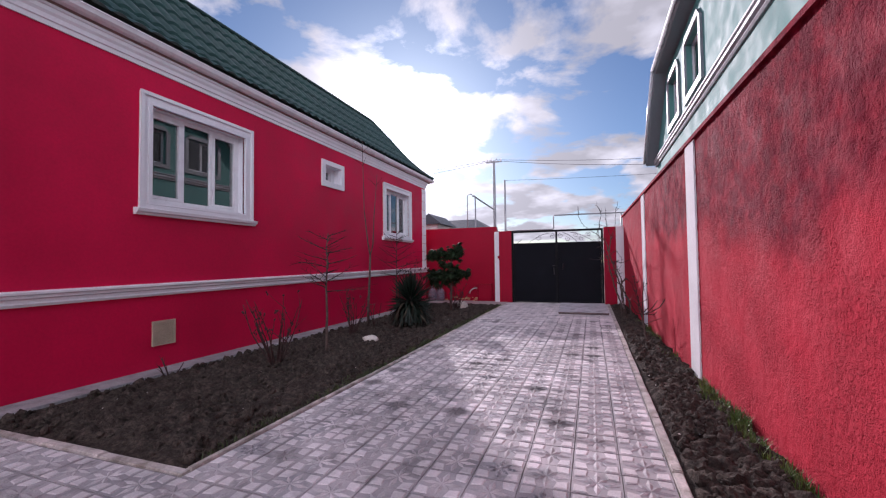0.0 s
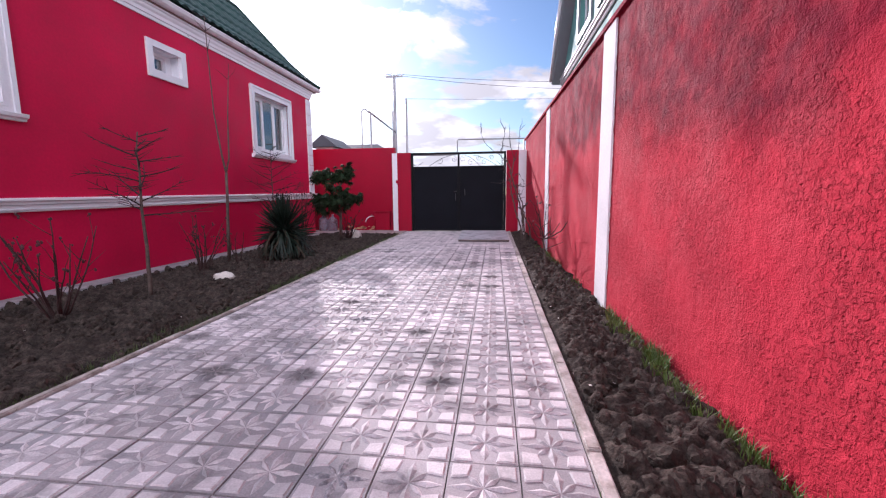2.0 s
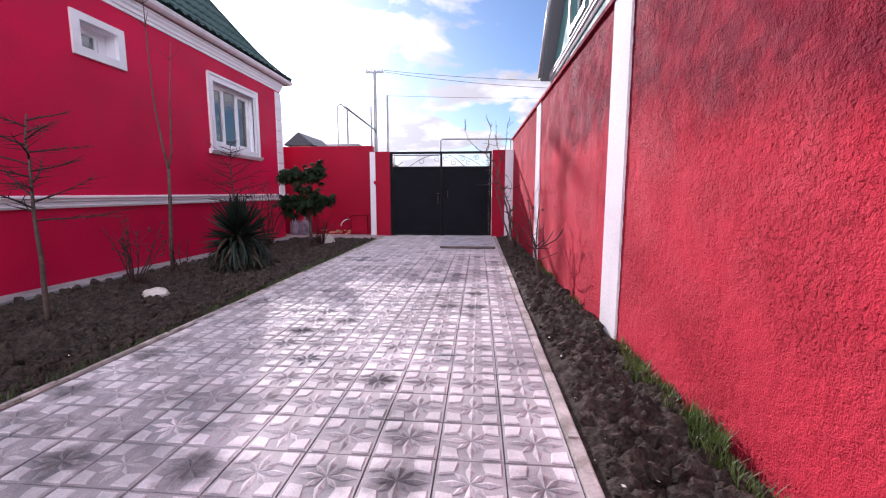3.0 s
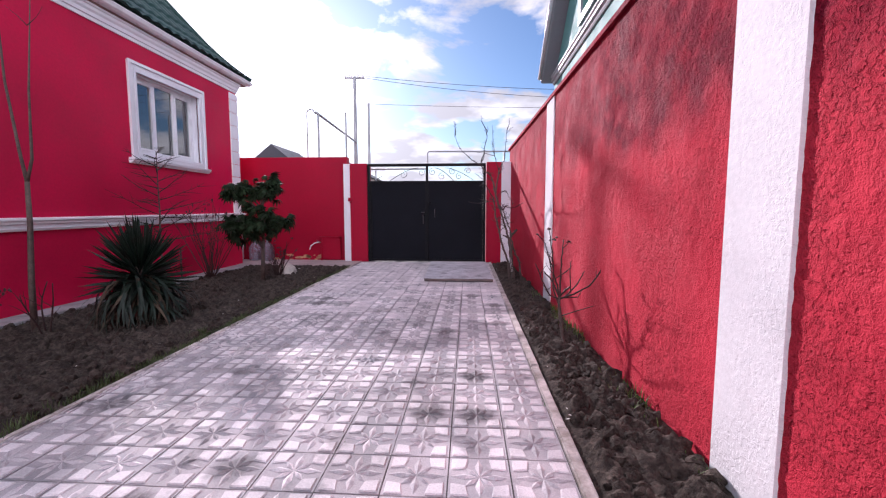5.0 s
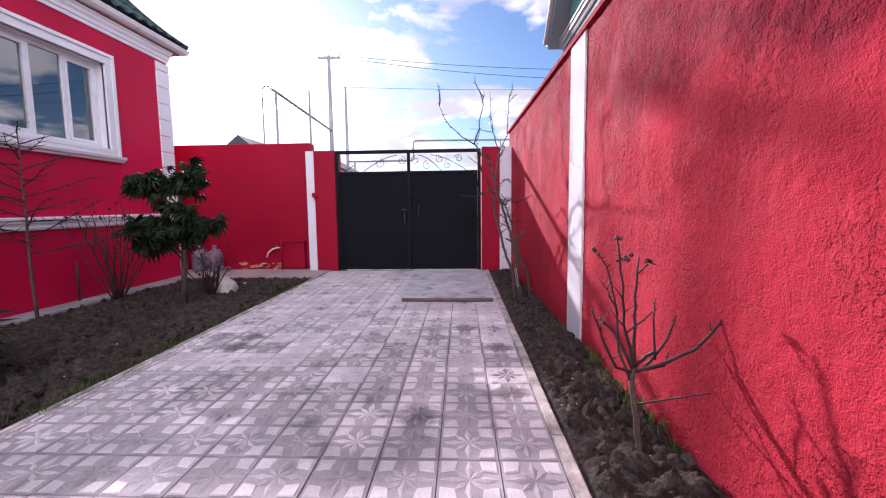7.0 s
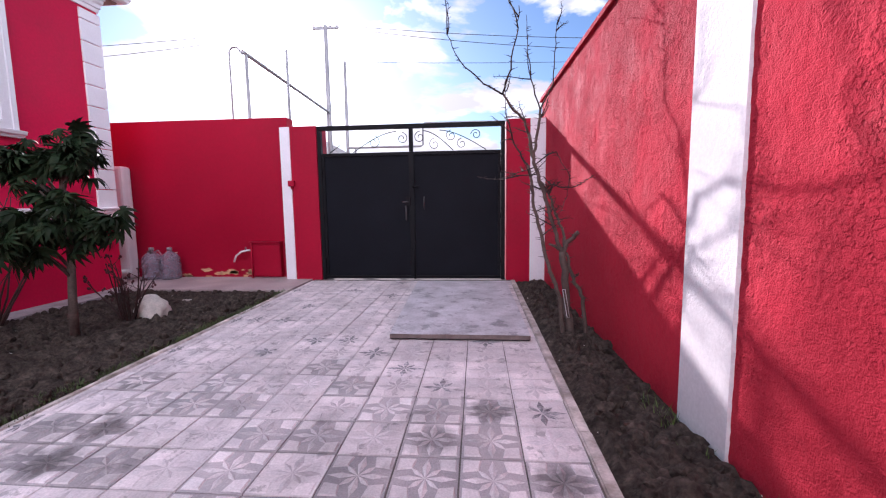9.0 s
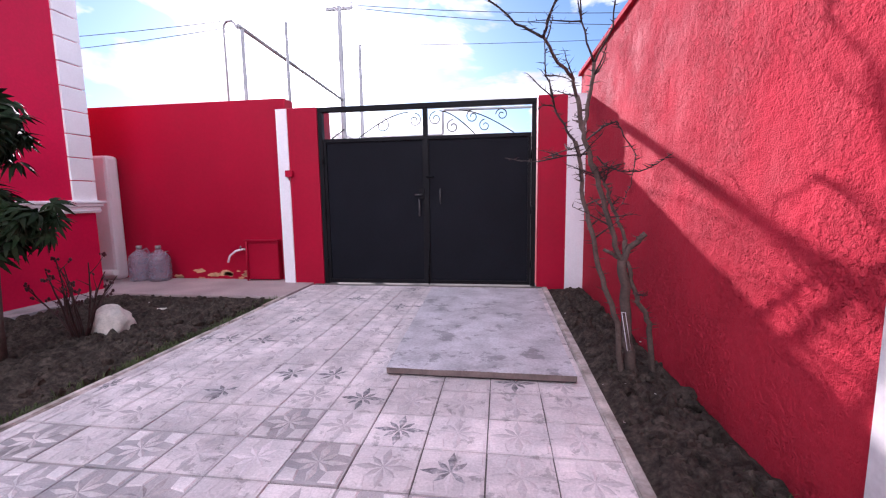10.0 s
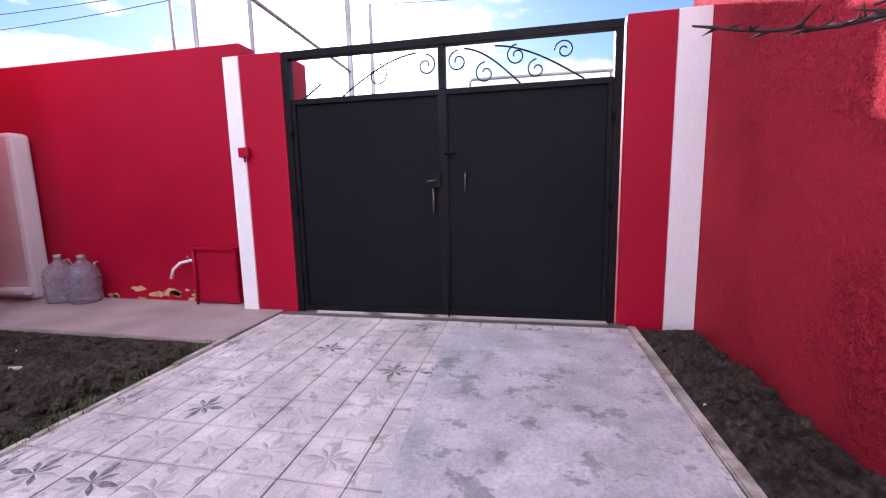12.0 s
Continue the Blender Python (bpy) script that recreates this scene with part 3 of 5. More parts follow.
    for z in (0.3, 1.0, 1.7):
        for x in (L + 0.06, R - 0.06):
            part("hinge", tube(bmesh.new(), [(x, -0.05, z - 0.05), (x, -0.05, z + 0.05)], 0.013, 8), M_GATE2, g)


gate()


# ---- the red house ----
HX, HY = -5.37, 14.70


def house():
    h = thing("red_house", (0, 0, 0), "single-storey red house with white trim and green metal roof", "house")
    wins = ((5.08, 6.65, 2.20, 3.48), (11.72, 13.29, 2.20, 3.48))
    vent = (8.88, 9.49, 3.17, 3.54)
    holes = [*wins, vent]
    part("wall", pierced((-5.0, HY), (-0.2, 4.2), holes, lambda u, v, d: (HX - d, u, v), 0.32), M_HOUSE, h, "smooth dark red painted wall")
    part("wall", boxed(-12.0, HX - 0.322, HY - 0.3, HY, -0.2, 4.2), M_HOUSE, h)
    part("wall", boxed(-12.0, HX - 0.322, -5.0, -4.7, -0.2, 4.2), M_HOUSE, h)
    part("wall", boxed(-12.3, -12.002, -5.0, HY, -0.2, 4.2), M_HOUSE, h)
    part("ceiling", boxed(-12.0, HX - 0.322, -4.7, HY - 0.302, 3.9, 4.0), M_INSIDE, h)
    part("inner_floor", boxed(-12.0, HX - 0.322, -4.7, HY - 0.302, 0.95, 1.05), M_INSIDE, h)
    # plinth moulding, which returns round the corner
    band = [(0, 1.00), (0.035, 1.00), (0.05, 1.03), (0.04, 1.045), (0.04, 1.075), (0.065, 1.09), (0.065, 1.115), (0.09, 1.13), (0.09, 1.15), (0.0, 1.165)]
    bm = bmesh.new()
    profile_along(bm, band, lambda u, v, t: (HX + u, -5.0 + (HY + u + 5.0) * t, v - 0.13 + 0.17 * t))
    part("plinth_moulding", bm, M_WHITE, h, "white stepped moulding above the plinth")
    bm = bmesh.new()
    profile_along(bm, band, lambda u, v, t: (HX + u - 0.001 - 6.6 * t, HY + u, v + 0.04))
    part("plinth_moulding", bm, M_WHITE, h)
    # eaves: cornice, soffit, fascia and gutter
    corn = [(0, 3.95), (0.02, 3.95), (0.024, 4.0), (0.04, 4.01), (0.044, 4.06), (0.065, 4.09), (0.07, 4.13), (0.085, 4.14), (0.085, 4.17), (0, 4.17)]
    bm = bmesh.new()
    profile_along(bm, corn, lambda u, v, t: (HX + u, -5.0 + (HY + u + 5.0) * t, v))
    part("cornice", bm, M_WHITE, h, "white moulded cornice under the eaves")
    bm = bmesh.new()
    profile_along(bm, corn, lambda u, v, t: (HX + u - 0.001 - 6.6 * t, HY + u, v))
    part("cornice", bm, M_WHITE, h)
    part("soffit", boxed(-12.4, EAVE_X - 0.02, -5.4, EAVE_Y - 0.02, 4.172, 4.195), M_SOFFIT, h, "brown boarded soffit")
    gut = [(-0.02, 4.195), (0.05, 4.20), (0.085, 4.225), (0.10, 4.27), (0.11, 4.27), (0.11, 4.285), (0.085, 4.285), (0.07, 4.24), (0.0, 4.225), (0.0, 4.31), (-0.02, 4.31)]
    bm = bmesh.new()
    profile_along(bm, gut, lambda u, v, t: (EAVE_X + u, -5.4 + (EAVE_Y + u + 5.4) * t, v))
    part("gutter", bm, M_PVC, h, "white plastic gutter along the eaves")
    bm = bmesh.new()
    profile_along(bm, gut, lambda u, v, t: (EAVE_X + u - 0.001 - 7.3 * t, EAVE_Y + u, v))
    part("gutter", bm, M_PVC, h)
    roof(h)
    # corner blocks
    z, k = 1.17, 0
    while z < 3.92:
        z2 = min(z + 0.29, 3.925)
        part("quoin", boxed(HX - 0.05, HX + 0.025, HY - 0.29, HY + 0.025, z, z2 - 0.012, bevel=0.006), M_WHITE, h, "white corner block" if k == 0 else "")
        z, k = z + 0.29, k + 1
    for y0, y1, z0, z1 in wins:
        window(h, y0, y1, z0, z1, curtain=y0 > 10)
    # small bathroom window in a deep white frame
    y0, y1, z0, z1 = vent
    f = part("window", frame_ring(y0 - 0.12, y1 + 0.12, z0 - 0.11, z1 + 0.10, y0 + 0.001, y1 - 0.001, z0 + 0.001, z1 - 0.001, HX - 0.03, HX + 0.035), M_WHITE, h, "small deep-set white bathroom window")
    part("lining", frame_ring(y0 + 0.001, y1 - 0.001, z0 + 0.001, z1 - 0.001, y0 + 0.02, y1 - 0.02, z0 + 0.015, z1 - 0.015, HX - 0.159, HX - 0.031), M_WHITE, f)
    part("reveal", frame_ring(y0 + 0.002, y1 - 0.002, z0 + 0.002, z1 - 0.002, y0 + 0.15, y1 - 0.15, z0 + 0.07, z1 - 0.07, HX - 0.24, HX - 0.16), M_WHITE, f)
    part("window_frame", frame_ring(y0 + 0.151, y1 - 0.151, z0 + 0.071, z1 - 0.071, y0 + 0.19, y1 - 0.19, z0 + 0.10, z1 - 0.10, HX - 0.23, HX - 0.19), M_PVC, f)
    pane(f, y0 + 0.19, y1 - 0.19, z0 + 0.10, z1 - 0.10, HX - 0.21)
    # plinth grille
    g = part("vent_grille", frame_ring(5.125, 5.445, 0.295, 0.62, 5.15, 5.42, 0.32, 0.595, HX - 0.02, HX + 0.02), M_BEIGE, h, "beige ventilation grille in the plinth")
    part("grille_back", boxed(HX - 0.02, HX + 0.002, 5.151, 5.419, 0.321, 0.594), M_BEIGE, g)
    for k in range(9):
        zz = 0.335 + 0.029 * k
        part("slat", boxed(HX + 0.003, HX + 0.016, 5.152, 5.418, zz, zz + 0.016), M_BEIGE, g)
    bm = bmesh.new()
    tube(bm, [(HX + 0.05, 12.5, -0.03), (HX + 0.05, 12.5, 0.55)], 0.018, 8)
    part("stub_pipe", bm, M_BUD, h, "dark red stub pipe beside the plinth")


def frame_ring(y0, y1, z0, z1, a0, a1, b0, b1, xb, xf):
    """A rectangular ring facing +x, from the outer rectangle to the inner one."""
    bm = bmesh.new()
    o = [(y0, z0), (y1, z0), (y1, z1), (y0, z1)]
    i = [(a0, b0), (a1, b0), (a1, b1), (a0, b1)]
    V = {(n, k, x): bm.verts.new((x, *p)) for n, q in (("o", o), ("i", i)) for k, p in enumerate(q) for x in (xb, xf)}
    for k in range(4):
        j = (k + 1) % 4
        bm.faces.new((V["o", k, xf], V["o", j, xf], V["i", j, xf], V["i", k, xf]))
        bm.faces.new((V["o", k, xb], V["i", k, xb], V["i", j, xb], V["o", j, xb]))
        bm.faces.new((V["o", k, xb], V["o", j, xb], V["o", j, xf], V["o", k, xf]))
        bm.faces.new((V["i", k, xf], V["i", j, xf], V["i", j, xb], V["i", k, xb]))
    bmesh.ops.recalc_face_normals(bm, faces=bm.faces[:])
    return bm


def pane(parent, y0, y1, z0, z1, x):
    bm = bmesh.new()
    box(bm, x - 0.004, x + 0.004, y0, y1, z0, z1)
    p = part("pane", bm, M_GLASS, parent)
    p.visible_shadow = False
    return p


def window(h, y0, y1, z0, z1, curtain=False):
    t = 0.15
    w = part("window", frame_ring(y0 - t, y1 + t, z0 - 0.10, z1 + t, y0, y1, z0, z1, HX - 0.02, HX + 0.03), M_WHITE, h, "three-light white plastic window in a moulded white surround")
    part("surround_bead", frame_ring(y0 - t - 0.012, y1 + t + 0.012, z0 - 0.10, z1 + t + 0.012, y0 - t + 0.04, y1 + t - 0.04, z0 - 0.099, z1 + t - 0.035, HX + 0.0305, HX + 0.052), M_WHITE, w)
    part("surround_bead", frame_ring(y0 - 0.05, y1 + 0.05, z0 - 0.04, z1 + 0.05, y0 - 0.001, y1 + 0.001, z0 - 0.001, z1 + 0.001, HX + 0.0305, HX + 0.044), M_WHITE, w)
    bm = bmesh.new()
    sill = [(-0.01, z0 - 0.185), (0.05, z0 - 0.185), (0.06, z0 - 0.16), (0.09, z0 - 0.145), (0.10, z0 - 0.105), (0.055, z0 - 0.095), (-0.01, z0 - 0.095)]
    profile_along(bm, sill, lambda u, v, q: (HX + u, y0 - t - 0.06 + (y1 - y0 + 2 * t + 0.12) * q, v))
    part("sill", bm, M_WHITE, w, "white moulded sill")
    part("reveal", frame_ring(y0 + 0.001, y1 - 0.001, z0 + 0.001, z1 - 0.001, y0 + 0.012, y1 - 0.012, z0 + 0.012, z1 - 0.012, HX - 0.30, HX - 0.021), M_WHITE, w)
    fx = HX - 0.14
    a, b = y0 + 0.013, y1 - 0.013
    part("window_frame", frame_ring(a, b, z0 + 0.013, z1 - 0.013, a + 0.055, b - 0.055, z0 + 0.068, z1 - 0.068, fx - 0.03, fx + 0.03), M_PVC, w)
    if curtain:
        bm = bmesh.new()
        rows = [[bm.verts.new((fx - 0.13 + 0.018 * math.sin(y * 46.0 + 1.7 * math.sin(y * 9.0)), y, z)) for y in np.arange(y0 + 0.02, y1 - 0.02, 0.02)] for z in (z0 - 0.05, z1 + 0.05)]
        for i in range(len(rows[0]) - 1):
            bm.faces.new((rows[0][i], rows[0][i + 1], rows[1][i + 1], rows[1][i])).smooth = True
        part("curtain", bm, M_LACE, w, "pale lace curtain hanging in folds")
    n = 3
    step = (b - a - 0.11) / n
    for k in range(n):
        p, q = a + 0.055 + step * k, a + 0.055 + step * (k + 1)
        if k:
            part("mullion", boxed(fx - 0.029, fx + 0.029, p - 0.026, p + 0.026, z0 + 0.069, z1 - 0.069, bevel=0.004), M_PVC, w)
        g0, g1 = p + (0.027 if k else 0.001), q - (0.027 if k < n - 1 else 0.001)
        if k != 1:
            part("sash", frame_ring(g0, g1, z0 + 0.07, z1 - 0.07, g0 + 0.04, g1 - 0.04, z0 + 0.11, z1 - 0.11, fx - 0.02, fx + 0.035), M_PVC, w)
            pane(w, g0 + 0.04, g1 - 0.04, z0 + 0.11, z1 - 0.11, fx)
        else:
            pane(w, g0, g1, z0 + 0.07, z1 - 0.07, fx)


EAVE_X, EAVE_Y = -5.25, 14.98


def roof_drop(s):
    """Height above the eaves at s metres in from them: a flare, then a steep straight slope."""
    return 0.62 * s + 0.29 * s * s if s < 1.0 else 0.91 + 1.20 * (s - 1.0)


def roof(h):
    """Pressed metal tiles: waves across, a step at each course."""
    def tile_height(along, s):
        course = (s / 0.3252) % 1.0
        wave = abs(math.sin(math.pi * along / 0.235))
        return 0.045 * wave + 0.05 * (1 - course)

    ridge, z0 = 1.95, 4.31
    EX, EY = EAVE_X + 0.07, EAVE_Y + 0.07
    bm = bmesh.new()
    ys = np.arange(-5.4, EY + 0.001, 0.0317)
    ss = []
    s = 0.0
    while s < ridge:
        ss += [s, min(s + 0.316, ridge)]
        s += 0.3252
    end_run = 0.50
    rows = []
    for s in ss:
        row = []
        for y in ys:
            lim = EY - s * end_run
            yy = min(y, lim)
            row.append(bm.verts.new((EX - s, yy, z0 + roof_drop(s) + tile_height(yy, s + 0.001))))
        rows.append(row)
    for r, q in zip(rows, rows[1:]):
        for i in range(len(r) - 1):
            if (r[i].co - r[i + 1].co).length > 1e-5 or (q[i].co - q[i + 1].co).length > 1e-5:
                bm.faces.new((r[i], r[i + 1], q[i + 1], q[i]))
    part("roof", bm, M_ROOF, h, "dark green pressed metal roof tiles")
    # hipped end
    bm = bmesh.new()
    xs = np.arange(0.0, 7.6, 0.0475)
    rows = []
    for s in ss:
        row = []
        for u in xs:
            x = EX - max(u, s)
            row.append(bm.verts.new((x, EY - s * end_run, z0 + roof_drop(s) + tile_height(x, s + 0.001))))
        rows.append(row)
    for r, q in zip(rows, rows[1:]):
        for i in range(len(r) - 1):
            bm.faces.new((r[i], r[i + 1], q[i + 1], q[i])).smooth = True
    part("roof", bm, M_ROOF, h)
    top = z0 + roof_drop(ridge)
    bm = bmesh.new()
    vs = [bm.verts.new(p) for p in ((EX - ridge, -5.4, top), (EX - ridge, EY - ridge * end_run, top), (-9.0, EY - 2.2, top + 0.5), (-9.0, -5.4, top + 0.5), (-12.6, -5.4, top - 0.6), (-12.6, EY - ridge * end_run, top - 0.6))]
    bm.faces.new((vs[0], vs[1], vs[2], vs[3]))
    bm.faces.new((vs[3], vs[2], vs[5], vs[4]))
    bm.faces.new((vs[1], vs[5], vs[2]))
    part("roof", bm, M_ROOF, h)
    bm = bmesh.new()
    hip = [(EX - s + 0.01, EY - s * end_run + 0.01, z0 + roof_drop(s) + 0.035) for s in np.linspace(0, ridge, 16)]
    tube(bm, hip, 0.05, 8)
    tube(bm, [hip[-1], (EX - ridge, -5.4, hip[-1][2])], 0.05, 8)
    part("ridge_cap", bm, M_ROOF, h)


house()


# ---- kerbs, apron, slabs ----
def kerb_run(p, q, width, label):
    """A line of pale kerb pieces of uneven length."""
    p, q = Vector((*p, 0)), Vector((*q, 0))
    d = (q - p).normalized()
    side = Vector((d.y, -d.x, 0)) * width
    length, s, rng = (q - p).length, 0.0, random.Random(int(width * 1000 + p.x * 10))
    k = tagged(mesh_object("kerb", boxed(-0.001, 0.001, -0.001, 0.001, -0.08, -0.075), M_JOINT), label, "kerb", kind="structure")
    while s < length - 0.05:
        e = min(s + rng.uniform(0.7, 1.0), length)
        bm = bmesh.new()
        top = 0.012 + rng.uniform(-0.006, 0.008)
        a, b = p + d * (s + 0.004), p + d * (e - 0.004)
        j = [rng.uniform(-0.006, 0.006) for _ in range(4)]
        pts = [a + side * j[0], a + side * (1 + j[1]), b + side * (1 + j[2]), b + side * j[3]]
        lo = [bm.verts.new((v.x, v.y, -0.085)) for v in pts]
        hi = [bm.verts.new((v.x, v.y, top)) for v in pts]
        bm.faces.new(hi)
        for i in range(4):
            bm.faces.new((lo[i], lo[(i + 1) % 4], hi[(i + 1) % 4], hi[i]))
        bmesh.ops.recalc_face_normals(bm, faces=bm.faces[:])
        bmesh.ops.bevel(bm, geom=[x for x in bm.edges if x.verts[0].co.z > 0 and x.verts[1].co.z > 0], offset=0.008, segments=2, affect="EDGES")
        part("kerb_stone", bm, M_KERB, k)
        s = e


kerb_run((0.537, -1.5), (0.53, 15.2), 0.065, "pale weathered kerb between the paving and the narrow border")
kerb_run((kerb_x(3.3) - 0.05, 3.3), (kerb_x(14.45) - 0.05, 14.45), 0.05, "pale narrow kerb along the flower bed")
kerb_run((kerb_x(3.3) + 0.0, 3.31), (-5.35, 3.31), -0.075, "pale kerb across the near end of the flower bed")
tagged(mesh_object("house_apron", boxed(-5.369, -5.02, -4.0, 14.44, -0.085, 0.0, bevel=0.01), M_CONC), "narrow grey cement apron along the house", "pavement", kind="structure")
tagged(mesh_object("front_pavement", boxed(-8.4, -2.62, 14.455, 15.495, -0.085, 0.004, bevel=0.01), M_APRON), "pinkish cement pavement below the front wall", "pavement", kind="structure")


def slab():
    bm = bmesh.new()
    c = [(-0.745, 12.355), (0.47, 12.345), (0.44, 14.86), (-0.85, 14.85)]
    lo, hi = [], []
    n = 40
    ring = []
    for i in range(4):
        a, b = Vector((*c[i], 0)), Vector((*c[(i + 1) % 4], 0))
        for k in range(n):
            v = a.lerp(b, k / n)
            ring.append(v + Vector((noise.noise(v * 9) * 0.005, noise.noise(v * 9 + Vector((5, 0, 0))) * 0.005, 0)))
    lo = [bm.verts.new((v.x * 0.985 - 0.003, 13.48 + (v.y - 13.48) * 0.985, 0.003)) for v in ring]
    mid = [bm.verts.new((v.x, v.y, 0.018)) for v in ring]
    hi = [bm.verts.new((v.x, v.y, 0.056 + noise.noise(v * 3) * 0.004)) for v in ring]
    m = len(ring)
    for i in range(m):
        bm.faces.new((lo[i], lo[(i + 1) % m], mid[(i + 1) % m], mid[i])).material_index = 1
        bm.faces.new((mid[i], mid[(i + 1) % m], hi[(i + 1) % m], hi[i])).material_index = 2
    bm.faces.new(hi)
    bmesh.ops.recalc_face_normals(bm, faces=bm.faces[:])
    tagged(mesh_object("concrete_slab", bm, [M_SLAB, M_EDGE, M_RIM]), "weathered grey concrete cover slab lying on the tiles", "slab")


slab()


# ---- the neighbour's teal house ----
M_PALE = material("grey_white_moulding", (0.46, 0.47, 0.49), rough=0.6, stain=0.12)


def teal_house():
    h = thing("neighbour_house", (2.04, 0, 0), "teal plastered two-storey house with pale mouldings beyond the wall", "house")
    wins = ((9.75, 10.95, 4.70, 5.80), (11.75, 12.95, 4.70, 5.80))
    part("wall", pierced((-6.0, 13.2), (-0.1, 6.2), wins, lambda u, v, d: (d, u, v), 0.3), M_TEAL, h, "smooth teal plaster wall")
    bm = bmesh.new()
    profile_along(bm, [(13.2, 6.2), (15.3, 4.32), (15.3, -0.1), (13.2, -0.1)], lambda u, v, t: (0.3 * t, u, v))
    part("wall", bm, M_TEAL, h)
    part("wall", boxed(0.302, 8.0, 15.0, 15.3, -0.1, 4.3), M_TEAL, h)
    part("wall", boxed(0.302, 8.0, -6.0, -5.7, -0.1, 6.0), M_TEAL, h)
    part("wall", boxed(7.7, 8.0, -5.7, 14.99, -0.1, 6.0), M_TEAL, h)
    mould = [(0, 4.12), (-0.03, 4.12), (-0.05, 4.16), (-0.04, 4.20), (-0.08, 4.23), (-0.08, 4.29), (-0.05, 4.31), (-0.09, 4.35), (-0.09, 4.39), (0, 4.41)]
    bm = bmesh.new()
    profile_along(bm, mould, lambda u, v, t: (u, -6.0 + 21.31 * t, 4.41 - 0.75 * (4.41 - v)))
    part("moulding", bm, M_PALE, h, "pale stepped string moulding")
    # eaves follow the flat top and then the slope
    for (ya, za), (yb, zb), nm in (((-6.3, 6.24), (13.25, 6.24), "eave_board"), ((13.25, 6.24), (15.43, 4.27), "eave_board")):
        bm = bmesh.new()
        profile_along(bm, [(0.30, 0.0), (-0.26, 0.0), (-0.30, 0.03), (-0.30, 0.11), (-0.24, 0.15), (0.30, 0.15)], lambda u, v, t: (u, ya + (yb - ya) * t, za + (zb - za) * t + v))
        part(nm, bm, M_GREYTRIM, h, "grey boarded eave")
        bm = bmesh.new()
        tube(bm, [(-0.33, ya, za + 0.10), (-0.33, yb, zb + 0.10)], 0.045, 8)
        part("gutter", bm, M_PVC, h)
    bm = bmesh.new()
    a = [bm.verts.new(p) for p in ((-0.3, -6.3, 6.40), (-0.3, 13.25, 6.40), (4, 11.0, 8.0), (4, -6.3, 8.0), (8.3, 13.25, 6.4), (8.3, -6.3, 6.4), (-0.3, 15.43, 4.43), (8.3, 15.43, 4.43))]
    for f in ((0, 1, 2, 3), (3, 2, 4, 5), (1, 6, 7, 4), (1, 4, 2)):
        bm.faces.new([a[i] for i in f])
    part("roof", bm, M_FARROOF, h)
    for y0, y1, z0, z1 in wins:
        def ring(name, o, i, xa, xb, m, parent, label=""):
            bm = bmesh.new()
            c = 0.16
            def poly(p):
                (ya, yb, za, zb), k = p
                return [(ya, za), (yb, za), (yb, zb - k), (yb - k, zb), (ya + k, zb), (ya, zb - k)]
            po, pi = poly(o), poly(i)
            V = {(n, k, x): bm.verts.new((x, *q)) for n, pp in (("o", po), ("i", pi)) for k, q in enumerate(pp) for x in (xa, xb)}
            for k in range(6):
                j = (k + 1) % 6
                bm.faces.new((V["o", k, xa], V["o", j, xa], V["i", j, xa], V["i", k, xa]))
                bm.faces.new((V["o", k, xa], V["o", k, xb], V["o", j, xb], V["o", j, xa]))
                bm.faces.new((V["i", k, xa], V["i", j, xa], V["i", j, xb], V["i", k, xb]))
                bm.faces.new((V["o", k, xb], V["i", k, xb], V["i", j, xb], V["o", j, xb]))
            bmesh.ops.recalc_face_normals(bm, faces=bm.faces[:])
            return part(name, bm, m, parent, label)
        w = ring("window", ((y0 - 0.13, y1 + 0.13, z0 - 0.13, z1 + 0.13), 0.2), ((y0, y1, z0, z1), 0.001), -0.05, -0.002, M_GREYTRIM, h, "window in a pale surround with clipped corners")
        part("window_frame", frame_ring(y0, y1, z0, z1, y0 + 0.07, y1 - 0.07, z0 + 0.07, z1 - 0.07, 0.10, 0.16), M_PVC, w)
        part("mullion", boxed(0.10, 0.16, (y0 + y1) / 2 - 0.03, (y0 + y1) / 2 + 0.03, z0 + 0.071, z1 - 0.071), M_PVC, w)
        pane(w, y0 + 0.07, y1 - 0.07, z0 + 0.07, z1 - 0.07, 0.13)
        part("room", boxed(0.32, 1.3, y0 - 0.2, y1 + 0.2, z0 - 0.2, z1 + 0.2), M_INSIDE, w)


teal_house()


# ---- the street beyond the gate ----
def utility_pole(at, height, label, arms=True, r=0.085):
    p = thing("utility_pole", at, label, "pole", "street poles")
    part("shaft", tube(bmesh.new(), [(0, 0, 0), (0, 0, height)], [r, r * 0.7], 10), M_ZINC, p)
    if arms:
        part("crossarm", boxed(-0.38, 0.38, -0.03, 0.03, height - 0.10, height - 0.04), M_ZINC, p)
        for x in (-0.34, -0.12, 0.12, 0.34):
            part("insulator", lathe(bmesh.new(), [(0.02, 0), (0.04, 0.03), (0.03, 0.07), (0.045, 0.10), (0.02, 0.14)], 10, (x, 0, height - 0.04)), M_WHITE, p)
    return p


G0 = -0.09
utility_pole((-4.32, 21.2, G0), 6.45, "tall grey utility pole with an insulator crossarm")
utility_pole((-3.82, 21.3, G0), 5.47, "bare grey metal pole with a short bracket", arms=False, r=0.06)
utility_pole((-3.13, 15.88, G0), 3.86, "thin grey metal post behind the front wall", arms=False, r=0.03)


